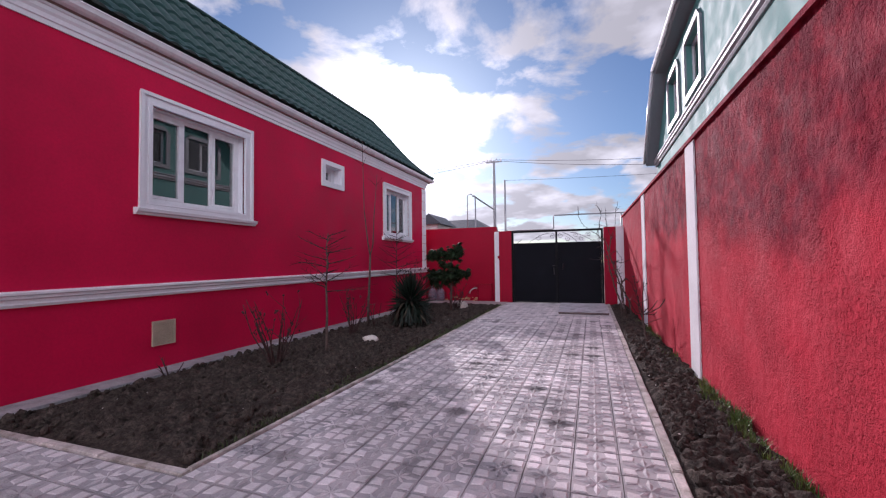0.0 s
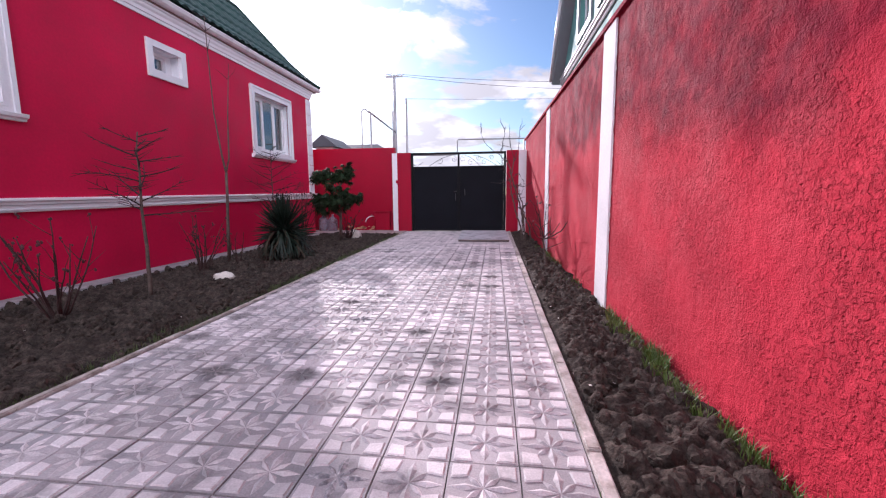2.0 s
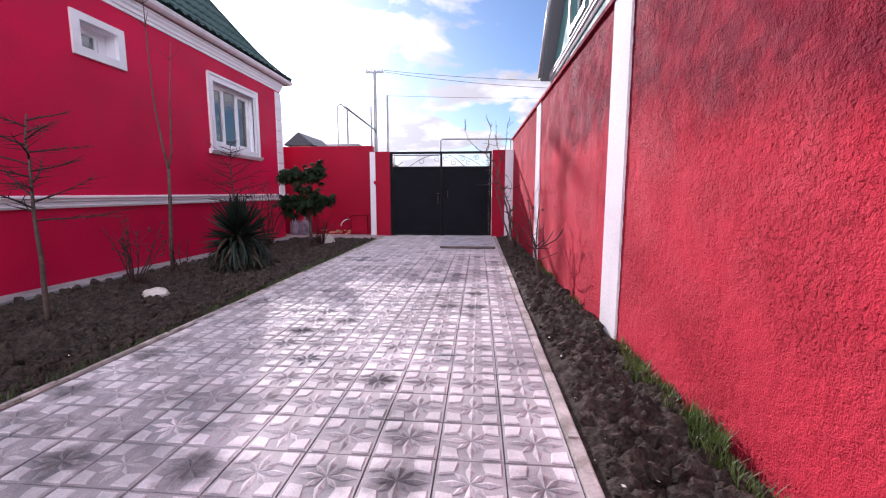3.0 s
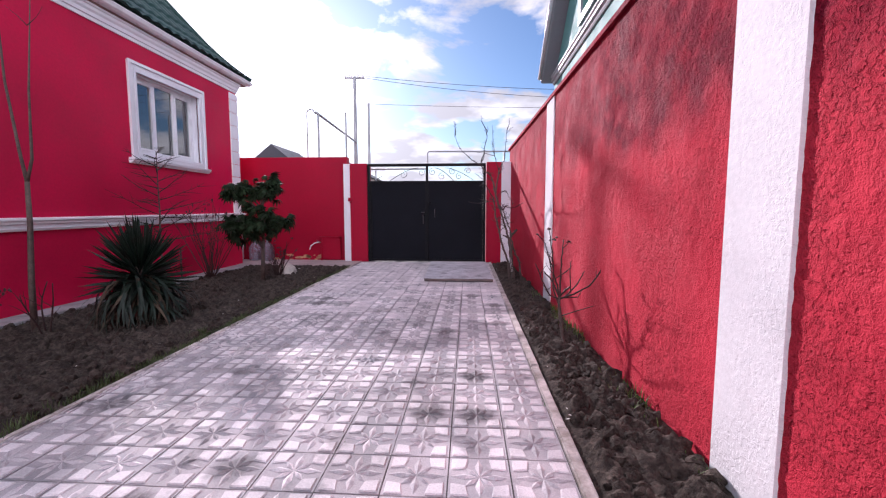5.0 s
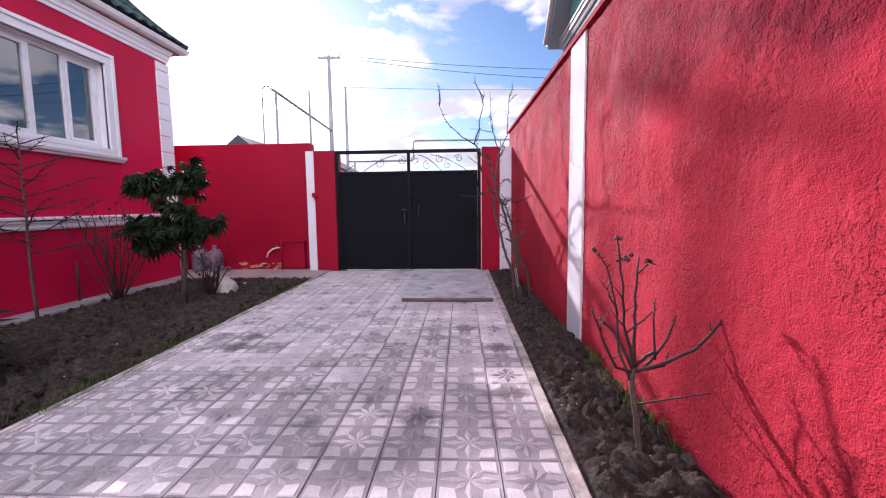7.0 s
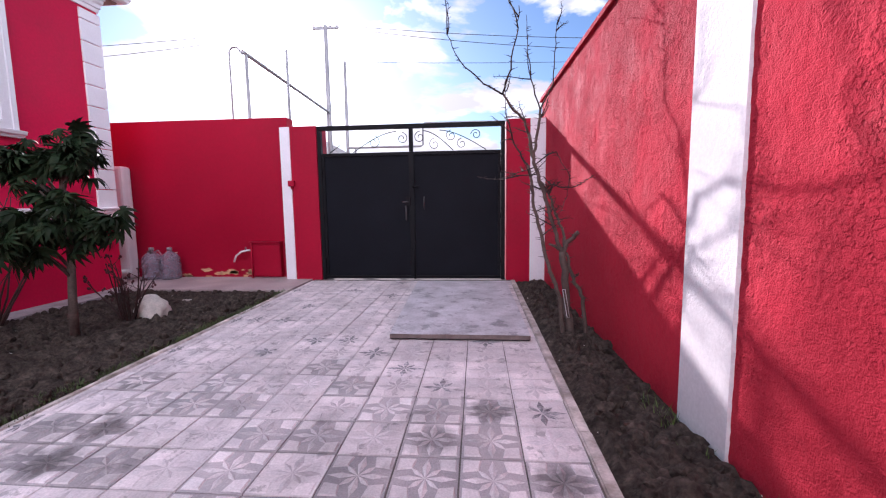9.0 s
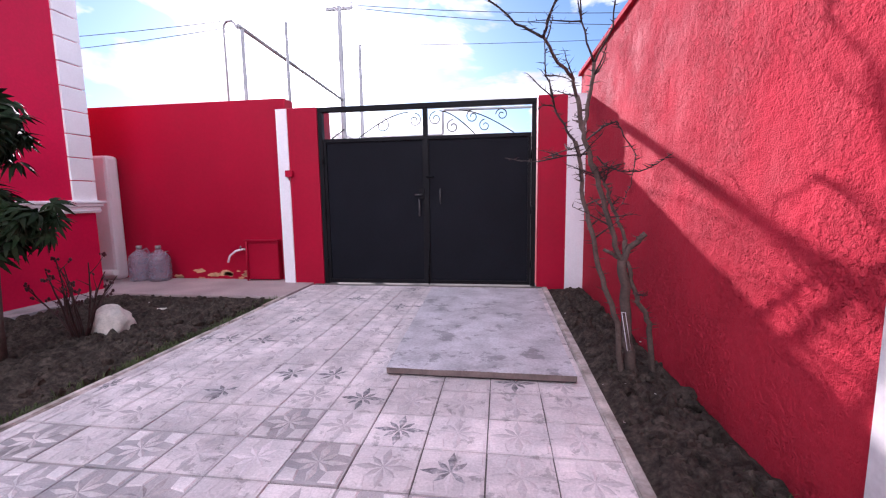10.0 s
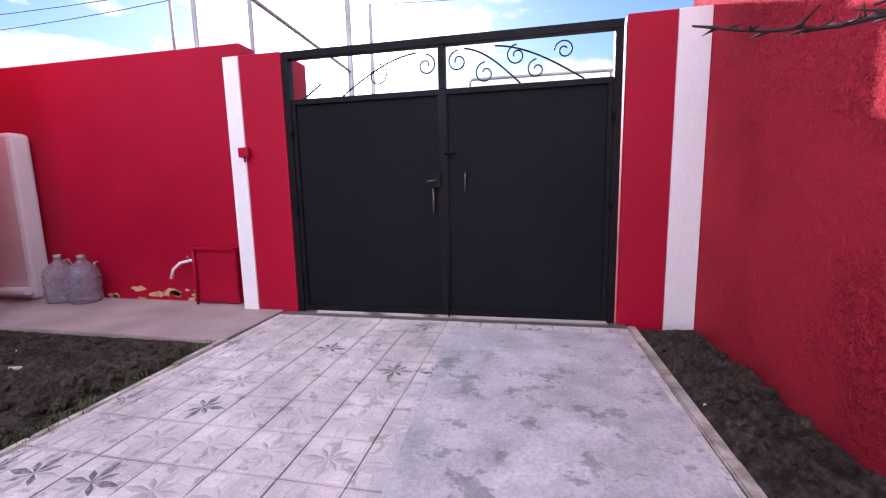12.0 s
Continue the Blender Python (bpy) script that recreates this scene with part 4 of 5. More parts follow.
def gas_pipe_frame():
    p = thing("gas_pipe_frame", (-4.05, 15.98, G0), "thin grey gas riser pipe with a bowed top", "pipe")
    arch = [(-0.14, 0, 0), (-0.14, 0, 3.82)] + [(-0.14 + 0.10 * (1 - math.cos(a)), 0, 3.88 + 0.10 * math.sin(a)) for a in np.linspace(0.2, 2.9, 8)] + [(0.10, 0, 3.86)]
    part("riser", tube(bmesh.new(), arch, 0.016, 8), M_ZINC, p)
    part("post", tube(bmesh.new(), [(0.16, 0, 0), (0.16, 0, 3.84)], 0.028, 8), M_ZINC, p)
    part("brace", tube(bmesh.new(), [(0.10, 0, 3.90), (-0.08, 2.6, 3.95), (-0.26, 5.15, 4.0)], 0.032, 8), M_ZINC, p)


gas_pipe_frame()


def street_pipe():
    p = thing("street_gas_pipe", (-1.53, 21.1, G0), "grey raised gas pipe crossing the street on posts", "pipe")
    part("pipe", tube(bmesh.new(), [(-2.2, 0, 2.95), (-0.06, 0, 2.95), (0, 0, 3.0), (0, 0, 3.54), (0.06, 0, 3.60), (9.0, 0, 3.54)], 0.032, 8), M_ZINC, p)
    for x, z in ((-2.0, 2.95), (2.9, 3.58), (7.0, 3.55)):
        part("post", tube(bmesh.new(), [(x, 0, 0), (x, 0, z)], 0.03, 8), M_ZINC, p)


street_pipe()


def cable(p, q, sag, r=0.009):
    return tagged(mesh_object("overhead_cable", tube(bmesh.new(), curve_pts(p, q, sag), r, 5), M_WIRE), "thin black overhead cable between poles", "cable", "overhead cables")


for dz, sag in ((0.05, 0.45), (0.0, 0.6)):
    cable((-4.24, 21.2, 6.35 + dz), (14.0, 23.0, 6.1 + dz * 6), sag)
    cable((-4.44, 21.2, 6.35 + dz), (-24.0, 19.5, 5.6 + dz * 8), sag)
cable((-3.82, 21.3, 5.36), (14.0, 22.0, 5.4), 0.2, 0.007)


def far_house(at, w, d, wall_h, roof_h, label, gable):
    h = thing("far_house", at, label, "house", "houses across the street")
    part("wall", boxed(-w / 2, w / 2, 0, d, 0, wall_h), M_FARWALL, h)
    bm = bmesh.new()
    o = 0.3
    b = [bm.verts.new(p) for p in ((-w / 2 - o, -o, wall_h), (w / 2 + o, -o, wall_h), (w / 2 + o, d + o, wall_h), (-w / 2 - o, d + o, wall_h))]
    if gable:
        t = [bm.verts.new((0, -o, wall_h + roof_h)), bm.verts.new((0, d + o, wall_h + roof_h))]
        for f in ((b[0], t[0], t[1], b[3]), (b[1], b[2], t[1], t[0]), (b[0], b[1], t[0]), (b[2], b[3], t[1]), (b[3], b[2], b[1], b[0])):
            bm.faces.new(f)
    else:
        t = [bm.verts.new((-w / 5, d / 2, wall_h + roof_h)), bm.verts.new((w / 5, d / 2, wall_h + roof_h))]
        for f in ((b[0], b[1], t[1], t[0]), (b[1], b[2], t[1]), (b[2], b[3], t[0], t[1]), (b[3], b[0], t[0]), (b[3], b[2], b[1], b[0])):
            bm.faces.new(f)
    part("roof", bm, M_FARROOF, h)
    for x in (-w / 4, w / 4):
        win = part("window", boxed(x - 0.45, x + 0.45, -0.03, -0.002, 1.0, 2.2), M_PVC, h)
        part("pane", boxed(x - 0.38, x + 0.38, -0.04, -0.031, 1.07, 2.13), M_DARKIN, win)
    return h


far_house((-8.5, 23.2, G0), 0.9, 2.4, 3.65, 0.6, "small pale house with a white gable", True)
far_house((-8.6, 26.5, G0), 5.5, 6.0, 3.3, 1.2, "low house with a dark hipped roof", False)


def street_tree(at, height, spread, seed, label):
    rng = random.Random(seed)
    t = thing("street_tree", at, label, "tree", "bare street trees")
    bm = bmesh.new()
    tube(bm, [(0, 0, 0), (0.03, 0, height * 0.35), (0, 0.02, height * 0.5)], [0.06, 0.05, 0.04], 7)
    part("trunk", bm, M_TWIG, t)
    bm = bmesh.new()
    for k in range(26):
        a = rng.uniform(0, 6.283)
        z = height * rng.uniform(0.3, 0.5)
        r, up = spread * rng.uniform(0.3, 1), height * rng.uniform(0.15, 0.5)
        mid = (r * 0.5 * math.cos(a), r * 0.5 * math.sin(a), z + up * 0.6)
        end = (r * math.cos(a + rng.uniform(-.4, .4)), r * math.sin(a), z + up)
        tube(bm, [(0, 0, z), mid, end], [0.018, 0.010, 0.004], 5)
        for _ in range(4):
            p = Vector(mid).lerp(Vector(end), rng.uniform(0, 0.9))
            tube(bm, [p, p + Vector((rng.uniform(-.3, .3), rng.uniform(-.3, .3), rng.uniform(0.05, .35)))], [0.006, 0.002], 4)
    part("crown", bm, M_TWIG, t)


street_tree((-1.2, 24.0, G0), 2.2, 1.6, 3, "bare pale shrubby tree across the street")
street_tree((0.7, 25.0, G0), 2.2, 1.6, 4, "bare pale shrubby tree across the street")


# ---- plants ----
def wander(rng, p, d, length, n, bend):
    pts, p, d = [Vector(p)], Vector(p), Vector(d).normalized()
    for _ in range(n):
        d = (d + Vector((rng.uniform(-bend, bend), rng.uniform(-bend, bend), rng.uniform(-bend, bend) * 0.6))).normalized()
        p = p + d * (length / n)
        pts.append(p.copy())
    return pts


def sapling(at, height, whorls, reach, seed, label, lean=(0.0, 0.0), radius=0.024, low=0.45):
    """A young bare tree: one straight leader with slightly rising side twigs."""
    rng = random.Random(seed)
    t = thing("sapling", at, label, "tree", "bare saplings")
    n = 9
    lead = [(lean[0] * (i / n) ** 1.3 + rng.uniform(-.012, .012), lean[1] * i / n + rng.uniform(-.012, .012), -0.04 + (height + 0.04) * i / n) for i in range(n + 1)]
    part("trunk", tube(bmesh.new(), lead, [radius * (1 - 0.75 * i / n) for i in range(n + 1)], 8), M_BARK, t)
    for k in range(whorls):
        u = low + (0.97 - low) * k / max(whorls - 1, 1)
        i = min(int(u * n), n - 1)
        p = Vector(lead[i]).lerp(Vector(lead[i + 1]), u * n - i)
        a = k * 2.4 + rng.uniform(-.4, .4)
        ln = reach * (1.15 - 0.75 * (u - low) / (1 - low)) * rng.uniform(0.7, 1.1)
        bm = bmesh.new()
        pts = wander(rng, p, (math.cos(a), math.sin(a), rng.uniform(0.15, 0.6)), ln, 6, 0.16)
        tube(bm, pts, [0.009 * (1 - 0.75 * j / 6) for j in range(7)], 5)
        branch = part("branch", bm, M_TWIG, t)
        for j in range(1, 6):
            for s in (-1, 1):
                if rng.random() < 0.75:
                    d = (pts[j] - pts[j - 1]).normalized()
                    side = Vector((-d.y, d.x, 0.25)) * s + d * 0.8
                    part("twig", tube(bmesh.new(), wander(rng, pts[j], side, ln * rng.uniform(0.18, 0.4), 3, 0.15), [0.0045, 0.0035, 0.0025, 0.0015], 4), M_TWIG, branch)
    return t


def rose_bush(at, canes, height, spread, seed, label, buds=True, mat=None, stem=0.0):
    rng = random.Random(seed)
    t = thing("rose_bush", at, label, "bush", "bare rose bushes")
    if stem:
        part("stem", tube(bmesh.new(), [(0, 0, -0.05), (0.01, 0, stem * 0.5), (0, 0, stem)], [0.018, 0.015, 0.014], 8), M_BARK, t)
    for k in range(canes):
        a = k * 2.4 + rng.uniform(-.5, .5)
        h = height * rng.uniform(0.6, 1.0)
        out = spread * rng.uniform(0.4, 1.0)
        foot = (0.03 * math.cos(a), 0.03 * math.sin(a), -0.04) if not stem else (0.0, 0.0, stem * rng.uniform(0.75, 1.0))
        pts = wander(rng, foot, (out * math.cos(a), out * math.sin(a), h - stem), math.hypot(h - stem, out), 7, 0.14)
        bm = bmesh.new()
        tube(bm, pts, [0.0105 * (1 - 0.6 * j / 7) for j in range(8)], 6)
        for j in range(2, 8):
            for _ in range(2):
                q = pts[j - 1].lerp(pts[j], rng.random())
                tube(bm, [q, q + Vector((rng.uniform(-.02, .02), rng.uniform(-.02, .02), rng.uniform(-0.005, .012)))], [0.0025, 0.0005], 3)
        ends = [pts[-1]]
        cane = part("cane", bm, mat or M_CANE, t)
        for j in range(3, 7):
            if rng.random() < 0.7:
                tw = wander(rng, pts[j], (rng.uniform(-1, 1), rng.uniform(-1, 1), 1.0), height * rng.uniform(0.12, 0.3), 4, 0.2)
                part("twig", tube(bmesh.new(), tw, [0.005, 0.004, 0.003, 0.0025, 0.0015], 5), mat or M_CANE, cane)
                ends.append(tw[-1])
        if buds:
            for e in ends:
                if rng.random() < (0.2 if stem else 0.55):
                    bm = bmesh.new()
                    for _ in range(rng.randint(2, 5)):
                        q = e + Vector((rng.uniform(-.02, .02), rng.uniform(-.02, .02), rng.uniform(-.015, .02)))
                        bmesh.ops.create_icosphere(bm, subdivisions=1, radius=rng.uniform(0.008, 0.016), matrix=Matrix.Translation(q) @ Matrix.Diagonal((1, 0.7, 1.2, 1)))
                    part("dry_leaves", bm, M_BUD, t, "shrivelled dark leaves and hips")
    return t


def wall_rose():
    """A pruned rose on one stem: a few long canes, short cut spurs and one dried head."""
    t = thing("rose_bush", (0.92, 8.92, 0), "pruned bare rose bush with one dried flower head", "bush", "bare rose bushes")
    rng = random.Random(38)
    canes = {
        "stem": ([(0, -0.05), (-0.02, 0.15), (-0.05, 0.35), (-0.055, 0.46)], 0.017, 0.013, 0.0),
        "a": ([(-0.05, 0.44), (-0.08, 0.57), (-0.12, 0.68), (-0.14, 0.87), (-0.18, 1.08)], 0.009, 0.004, -0.10),
        "b": ([(-0.05, 0.45), (-0.04, 0.66), (-0.03, 0.79), (-0.01, 0.98)], 0.009, 0.005, 0.08),
        "c": ([(-0.05, 0.44), (0.06, 0.49), (0.19, 0.57), (0.25, 0.66), (0.30, 0.79), (0.33, 0.83)], 0.010, 0.004, -0.16),
        "d": ([(0.0, 0.46), (0.10, 0.55), (0.16, 0.63), (0.20, 0.68)], 0.008, 0.004, 0.12),
        "e": ([(-0.055, 0.46), (-0.11, 0.60), (-0.17, 0.67)], 0.009, 0.006, 0.14),
        "f": ([(-0.05, 0.44), (-0.15, 0.48), (-0.23, 0.63), (-0.30, 0.78)], 0.008, 0.004, -0.15),
        "g": ([(0.0, 0.45), (0.13, 0.44), (0.19, 0.48)], 0.006, 0.003, 0.16),
        "h": ([(-0.035, 0.28), (0.08, 0.35), (0.21, 0.42)], 0.006, 0.003, -0.18),
        "i": ([(-0.045, 0.47), (0.0, 0.53), (0.025, 0.56)], 0.009, 0.008, -0.05),
        "j": ([(-0.10, 0.62), (-0.03, 0.66), (0.05, 0.72)], 0.006, 0.003, 0.05),
        "k": ([(0.05, 0.50), (0.04, 0.71), (0.05, 0.79)], 0.006, 0.003, 0.02),
        "l": ([(-0.13, 0.71), (-0.20, 0.95), (-0.26, 1.02)], 0.005, 0.002, -0.08),
        "m": ([(-0.06, 0.40), (-0.10, 0.52), (-0.09, 0.70), (-0.12, 0.80)], 0.008, 0.005, 0.18),
    }
    for key, (line, r0, r1, swing) in canes.items():
        z0, z1 = line[0][1], line[-1][1]
        fine = []
        for (xa, za), (xb, zb) in zip(line, line[1:]):
            for k in range(3):
                u = k / 3
                z = za + (zb - za) * u
                fine.append((xa + (xb - xa) * u + rng.uniform(-.004, .004), swing * max(0.0, len(fine) / (3 * len(line) - 3)), z))
        fine.append((line[-1][0], swing, z1))
        n = len(fine) - 1
        bm = bmesh.new()
        tube(bm, fine, [r0 + (r1 - r0) * i / n for i in range(n + 1)], 7)
        for i in range(2, n):
            for _ in range(2):
                q, w = Vector(fine[i]), rng.uniform(0, 6.283)
                tube(bm, [q, q + Vector((math.cos(w) * 0.02, math.sin(w) * 0.02, rng.uniform(-0.004, 0.012)))], [0.003, 0.0006], 3)
        ob = part("stem" if key == "stem" else "cane", bm, M_BARK if key == "stem" else M_CANE, t)
        if key in "acfm":
            for _ in range(3):
                i = rng.randint(n // 2, n)
                tw = wander(rng, fine[i], (rng.uniform(-1, 1), rng.uniform(-1, 1), 0.9), rng.uniform(0.05, 0.13), 3, 0.25)
                part("twig", tube(bmesh.new(), tw, [0.0035, 0.003, 0.002, 0.0012], 4), M_CANE, ob)
    bm = bmesh.new()
    tube(bm, [(-0.015, 0.07, 0.90), (0.03, 0.07, 0.945)], 0.004, 5)
    for k in range(16):
        w, e = k * 2.4, rng.uniform(-0.5, 0.9)
        d = Vector((math.cos(w), math.sin(w), e)).normalized() * rng.uniform(0.022, 0.04)
        c, side = Vector((0.035, 0.07, 0.955)), Vector((-math.sin(w), math.cos(w), 0.2)) * 0.012
        f = [bm.verts.new(p) for p in (c, c + d * 0.5 + side, c + d, c + d * 0.5 - side)]
        bm.faces.new(f)
    part("dried_flower", bm, M_TWIG, t, "dried blackened rose head")
    bm = bmesh.new()
    for key in ((-0.18, -0.10, 1.08), (-0.15, -0.07, 0.98), (-0.26, -0.08, 1.02), (-0.12, -0.05, 0.99)):
        for _ in range(3):
            q = Vector(key) + Vector((rng.uniform(-.02, .02), rng.uniform(-.02, .02), rng.uniform(-.015, .02)))
            bmesh.ops.create_icosphere(bm, subdivisions=1, radius=rng.uniform(0.007, 0.013), matrix=Matrix.Translation(q))
    part("dry_leaves", bm, M_BUD, t, "shrivelled dark leaves and hips")


sapling((-3.72, 6.62, 0), 1.83, 17, 0.72, 21, "bare young tree with dark whorled twigs", lean=(0.02, 0.0), low=0.52)
sapling((-4.95, 11.55, 0), 2.2, 24, 0.95, 24, "bare young tree with spreading forked twigs below the window", radius=0.02, low=0.36)


def tall_sapling():
    t = thing("forked_sapling", (-4.37, 8.99, 0), "tall bare forked sapling reaching the eaves", "tree", "bare saplings")
    part("trunk", tube(bmesh.new(), [(0, 0, -0.05), (0.01, 0, 0.5), (0.04, 0.01, 1.1), (0.06, 0, 1.53)], [0.03, 0.027, 0.023, 0.02], 8), M_BARK, t)
    part("branch", tube(bmesh.new(), [(0.06, 0, 1.52), (0.0, 0.01, 1.8), (-0.08, 0.0, 2.5), (-0.10, 0, 3.3), (-0.13, 0.02, 4.0)], [0.018, 0.015, 0.011, 0.008, 0.004], 7), M_BARK, t)
    part("branch", tube(bmesh.new(), [(0.06, 0, 1.52), (0.12, 0.01, 1.75), (0.16, 0, 2.4), (0.22, 0.03, 3.25)], [0.016, 0.014, 0.010, 0.004], 7), M_BARK, t)
    rng = random.Random(8)
    for z, x in ((3.45, -0.10), (3.75, -0.12), (3.0, 0.20), (3.9, -0.13)):
        for s in (-1, 1):
            bm = bmesh.new()
            tube(bm, wander(rng, (x, 0, z), (s * 0.8, rng.uniform(-.6, .6), 0.9), rng.uniform(0.2, 0.4), 4, 0.15), [0.005, 0.004, 0.003, 0.002, 0.001], 4)
            part("twig", bm, M_TWIG, t)


tall_sapling()
rose_bush((-3.95, 5.80, 0), 13, 1.0, 0.5, 31, "bare rose bush with shrivelled dark leaves")
rose_bush((-4.25, 8.15, 0), 11, 0.95, 0.40, 32, "thin bare rose bush beside the house wall")
rose_bush((-4.15, 8.9, 0), 3, 0.7, 0.12, 33, "few straight bare canes beside a sapling", buds=False)
rose_bush((-4.75, 12.5, 0), 18, 1.6, 0.55, 34, "tall bare rose canes near the house corner")
rose_bush((-3.64, 12.86, 0), 14, 0.72, 0.30, 35, "low rose bush growing beside a white sack")
wall_rose()
rose_bush((-4.75, 4.9, 0), 3, 0.35, 0.2, 37, "small bare seedling in the dug bed", buds=False)


def yucca():
    t = thing("yucca", (-3.60, 9.47, 0), "dark green yucca with stiff sword leaves and drooping dry skirt", "shrub")
    rng = random.Random(41)
    part("trunk", tube(bmesh.new(), [(0, 0, -0.05), (0.01, 0, 0.25), (0, 0.01, 0.66)], [0.07, 0.065, 0.05], 9), M_BARK, t)
    bm = bmesh.new()
    n = 5
    L = [bm.verts.new((-0.015 * math.sin(0.35 + 2.6 * i / n) if i < n else 0, 0.006, 0.62 * i / n)) for i in range(n + 1)]
    C = [bm.verts.new((0, -0.004, 0.62 * i / n)) for i in range(n)]
    R = [bm.verts.new((0.015 * math.sin(0.35 + 2.6 * i / n), 0.006, 0.62 * i / n)) for i in range(n)]
    for i in range(n):
        if i < n - 1:
            bm.faces.new((L[i], C[i], C[i + 1], L[i + 1]))
            bm.faces.new((C[i], R[i], R[i + 1], C[i + 1]))
        else:
            bm.faces.new((L[i], C[i], L[i + 1]))
            bm.faces.new((C[i], R[i], L[i + 1]))
    first = None
    for k in range(280):
        u = k / 279
        a = k * 2.39996 + rng.uniform(-.3, .3)
        tilt = 118 - 114 * u ** 0.8 + rng.uniform(-13, 13)
        z = 0.44 + 0.24 * u + rng.uniform(-.03, .03)
        if first is None:
            first = leaf = part("leaf", bm, M_YUCCA, t)
        else:
            leaf = new("leaf", first.data)
            leaf.parent = t
        s = rng.uniform(0.62, 0.92)
        leaf.matrix_basis = Matrix.Translation((0.04 * math.cos(a), 0.04 * math.sin(a), z)) @ Euler((0, 0, a)).to_matrix().to_4x4() @ Euler((0, radians(tilt), 0)).to_matrix().to_4x4() @ Euler((0, 0, rng.uniform(0, 3))).to_matrix().to_4x4() @ Matrix.Diagonal((s * 1.25, s, s, 1))
    # old leaves bent down round the trunk, green and dry
    for name, mat, count, label in (("drooping_leaves", M_YUCCA, 200, "dark old leaves hanging to the soil"), ("dry_leaves", M_DRY, 46, "dry brown leaves hanging in the skirt")):
        bm = bmesh.new()
        for _ in range(count):
            a = rng.uniform(0, 6.283)
            z0, out = rng.uniform(0.22, 0.56), rng.uniform(0.16, 0.50)
            rise, ln = rng.uniform(-0.05, 0.10), rng.uniform(0.9, 1.15)
            twist = rng.uniform(-0.35, 0.35)
            prev = None
            for i in range(7):
                u = i / 6
                rr = 0.04 + out * ln * (1 - (1 - u) ** 1.7)
                zz = max(z0 + rise * math.sin(math.pi * u) - (z0 - 0.02) * u ** 2.1 * rng.uniform(0.93, 1.0), 0.012)
                th = a + twist * u * u
                c = Vector((rr * math.cos(th), rr * math.sin(th), zz))
                w = 0.017 * math.sin(0.35 + 2.75 * u)
                side = Vector((-math.sin(th), math.cos(th), 0)) * max(w, 0.0008)
                row = [bm.verts.new(c - side), bm.verts.new(c + Vector((0, 0, -0.004))), bm.verts.new(c + side)]
                if prev:
                    for j in range(2):
                        bm.faces.new((prev[j], prev[j + 1], row[j + 1], row[j]))
                prev = row
        tagged(part(name, bm, mat, t), label, kind="stuff")


yucca()


def loquat():
    t = thing("loquat_tree", (-3.65, 12.28, 0), "small evergreen loquat tree with dark drooping leaves in clumps", "tree")
    rng = random.Random(51)
    part("trunk", tube(bmesh.new(), [(0, 0, -0.05), (0.02, 0, 0.35), (0.03, 0.02, 0.75), (0.05, 0.0, 1.3), (0.08, 0, 1.65)], [0.04, 0.034, 0.03, 0.02, 0.012], 9), M_BARK, t)
    bm = bmesh.new()
    for k in range(11):
        a = k * 0.571 + rng.uniform(-.1, .1)
        ln, n = rng.uniform(0.17, 0.25), 5
        d = Vector((math.cos(a), math.sin(a), 0))
        side = Vector((-math.sin(a), math.cos(a), 0))
        prev = None
        rise = rng.uniform(-0.2, 0.6)
        for i in range(n + 1):
            u = i / n
            c = d * (ln * u) + Vector((0, 0, ln * (rise * u - 1.25 * u * u)))
            w = 0.034 * math.sin(math.pi * min(u * 0.93 + 0.05, 1))
            row = [bm.verts.new(c - side * w + Vector((0, 0, 0.006))), bm.verts.new(c), bm.verts.new(c + side * w + Vector((0, 0, 0.006)))]
            if prev:
                for j in range(2):
                    bm.faces.new((prev[j], prev[j + 1], row[j + 1], row[j])).smooth = True
            prev = row
    first = None
    clumps = [((0.22, 0.0, 1.64), 0.20, 24), ((0.24, 0.02, 1.80), 0.10, 9), ((-0.05, 0.08, 1.62), 0.19, 15), ((-0.33, 0.0, 1.62), 0.20, 18), ((-0.52, 0.0, 1.58), 0.14, 9),
              ((-0.12, -0.05, 1.34), 0.17, 8), ((-0.30, -0.05, 1.0), 0.26, 22), ((0.0, 0.1, 1.02), 0.26, 20), ((0.14, -0.1, 1.12), 0.19, 11), ((0.45, 0.0, 1.07), 0.13, 9), ((-0.55, 0.0, 0.95), 0.20, 14), ((-0.1, -0.3, 0.92), 0.2, 10)]
    for (cx, cy, cz), r, n in clumps:
        bm2 = bmesh.new()
        tube(bm2, [(0.03, 0, max(cz - 0.35, 0.55)), (cx * 0.5 + 0.02, cy * 0.5, cz - 0.12), (cx, cy, cz)], [0.016, 0.012, 0.007], 6)
        part("limb", bm2, M_BARK, t)
        for _ in range(int(n * 2.1)):
            v = Vector((rng.gauss(0, 1), rng.gauss(0, 1), rng.gauss(0, 0.8))).normalized() * r * rng.uniform(0.3, 1.15)
            if first is None:
                first = ob = part("leaf_sprig", bm, M_LEAF, t)
            else:
                ob = new("leaf_sprig", first.data)
                ob.parent = t
            s = rng.uniform(0.32, 0.60)
            ob.matrix_basis = Matrix.Translation(Vector((cx, cy, cz)) + v) @ Euler((rng.uniform(-1.0, 1.0), rng.uniform(-1.0, 1.0), rng.uniform(0, 6.28))).to_matrix().to_4x4() @ Matrix.Diagonal((s, s, s, 1))


loquat()


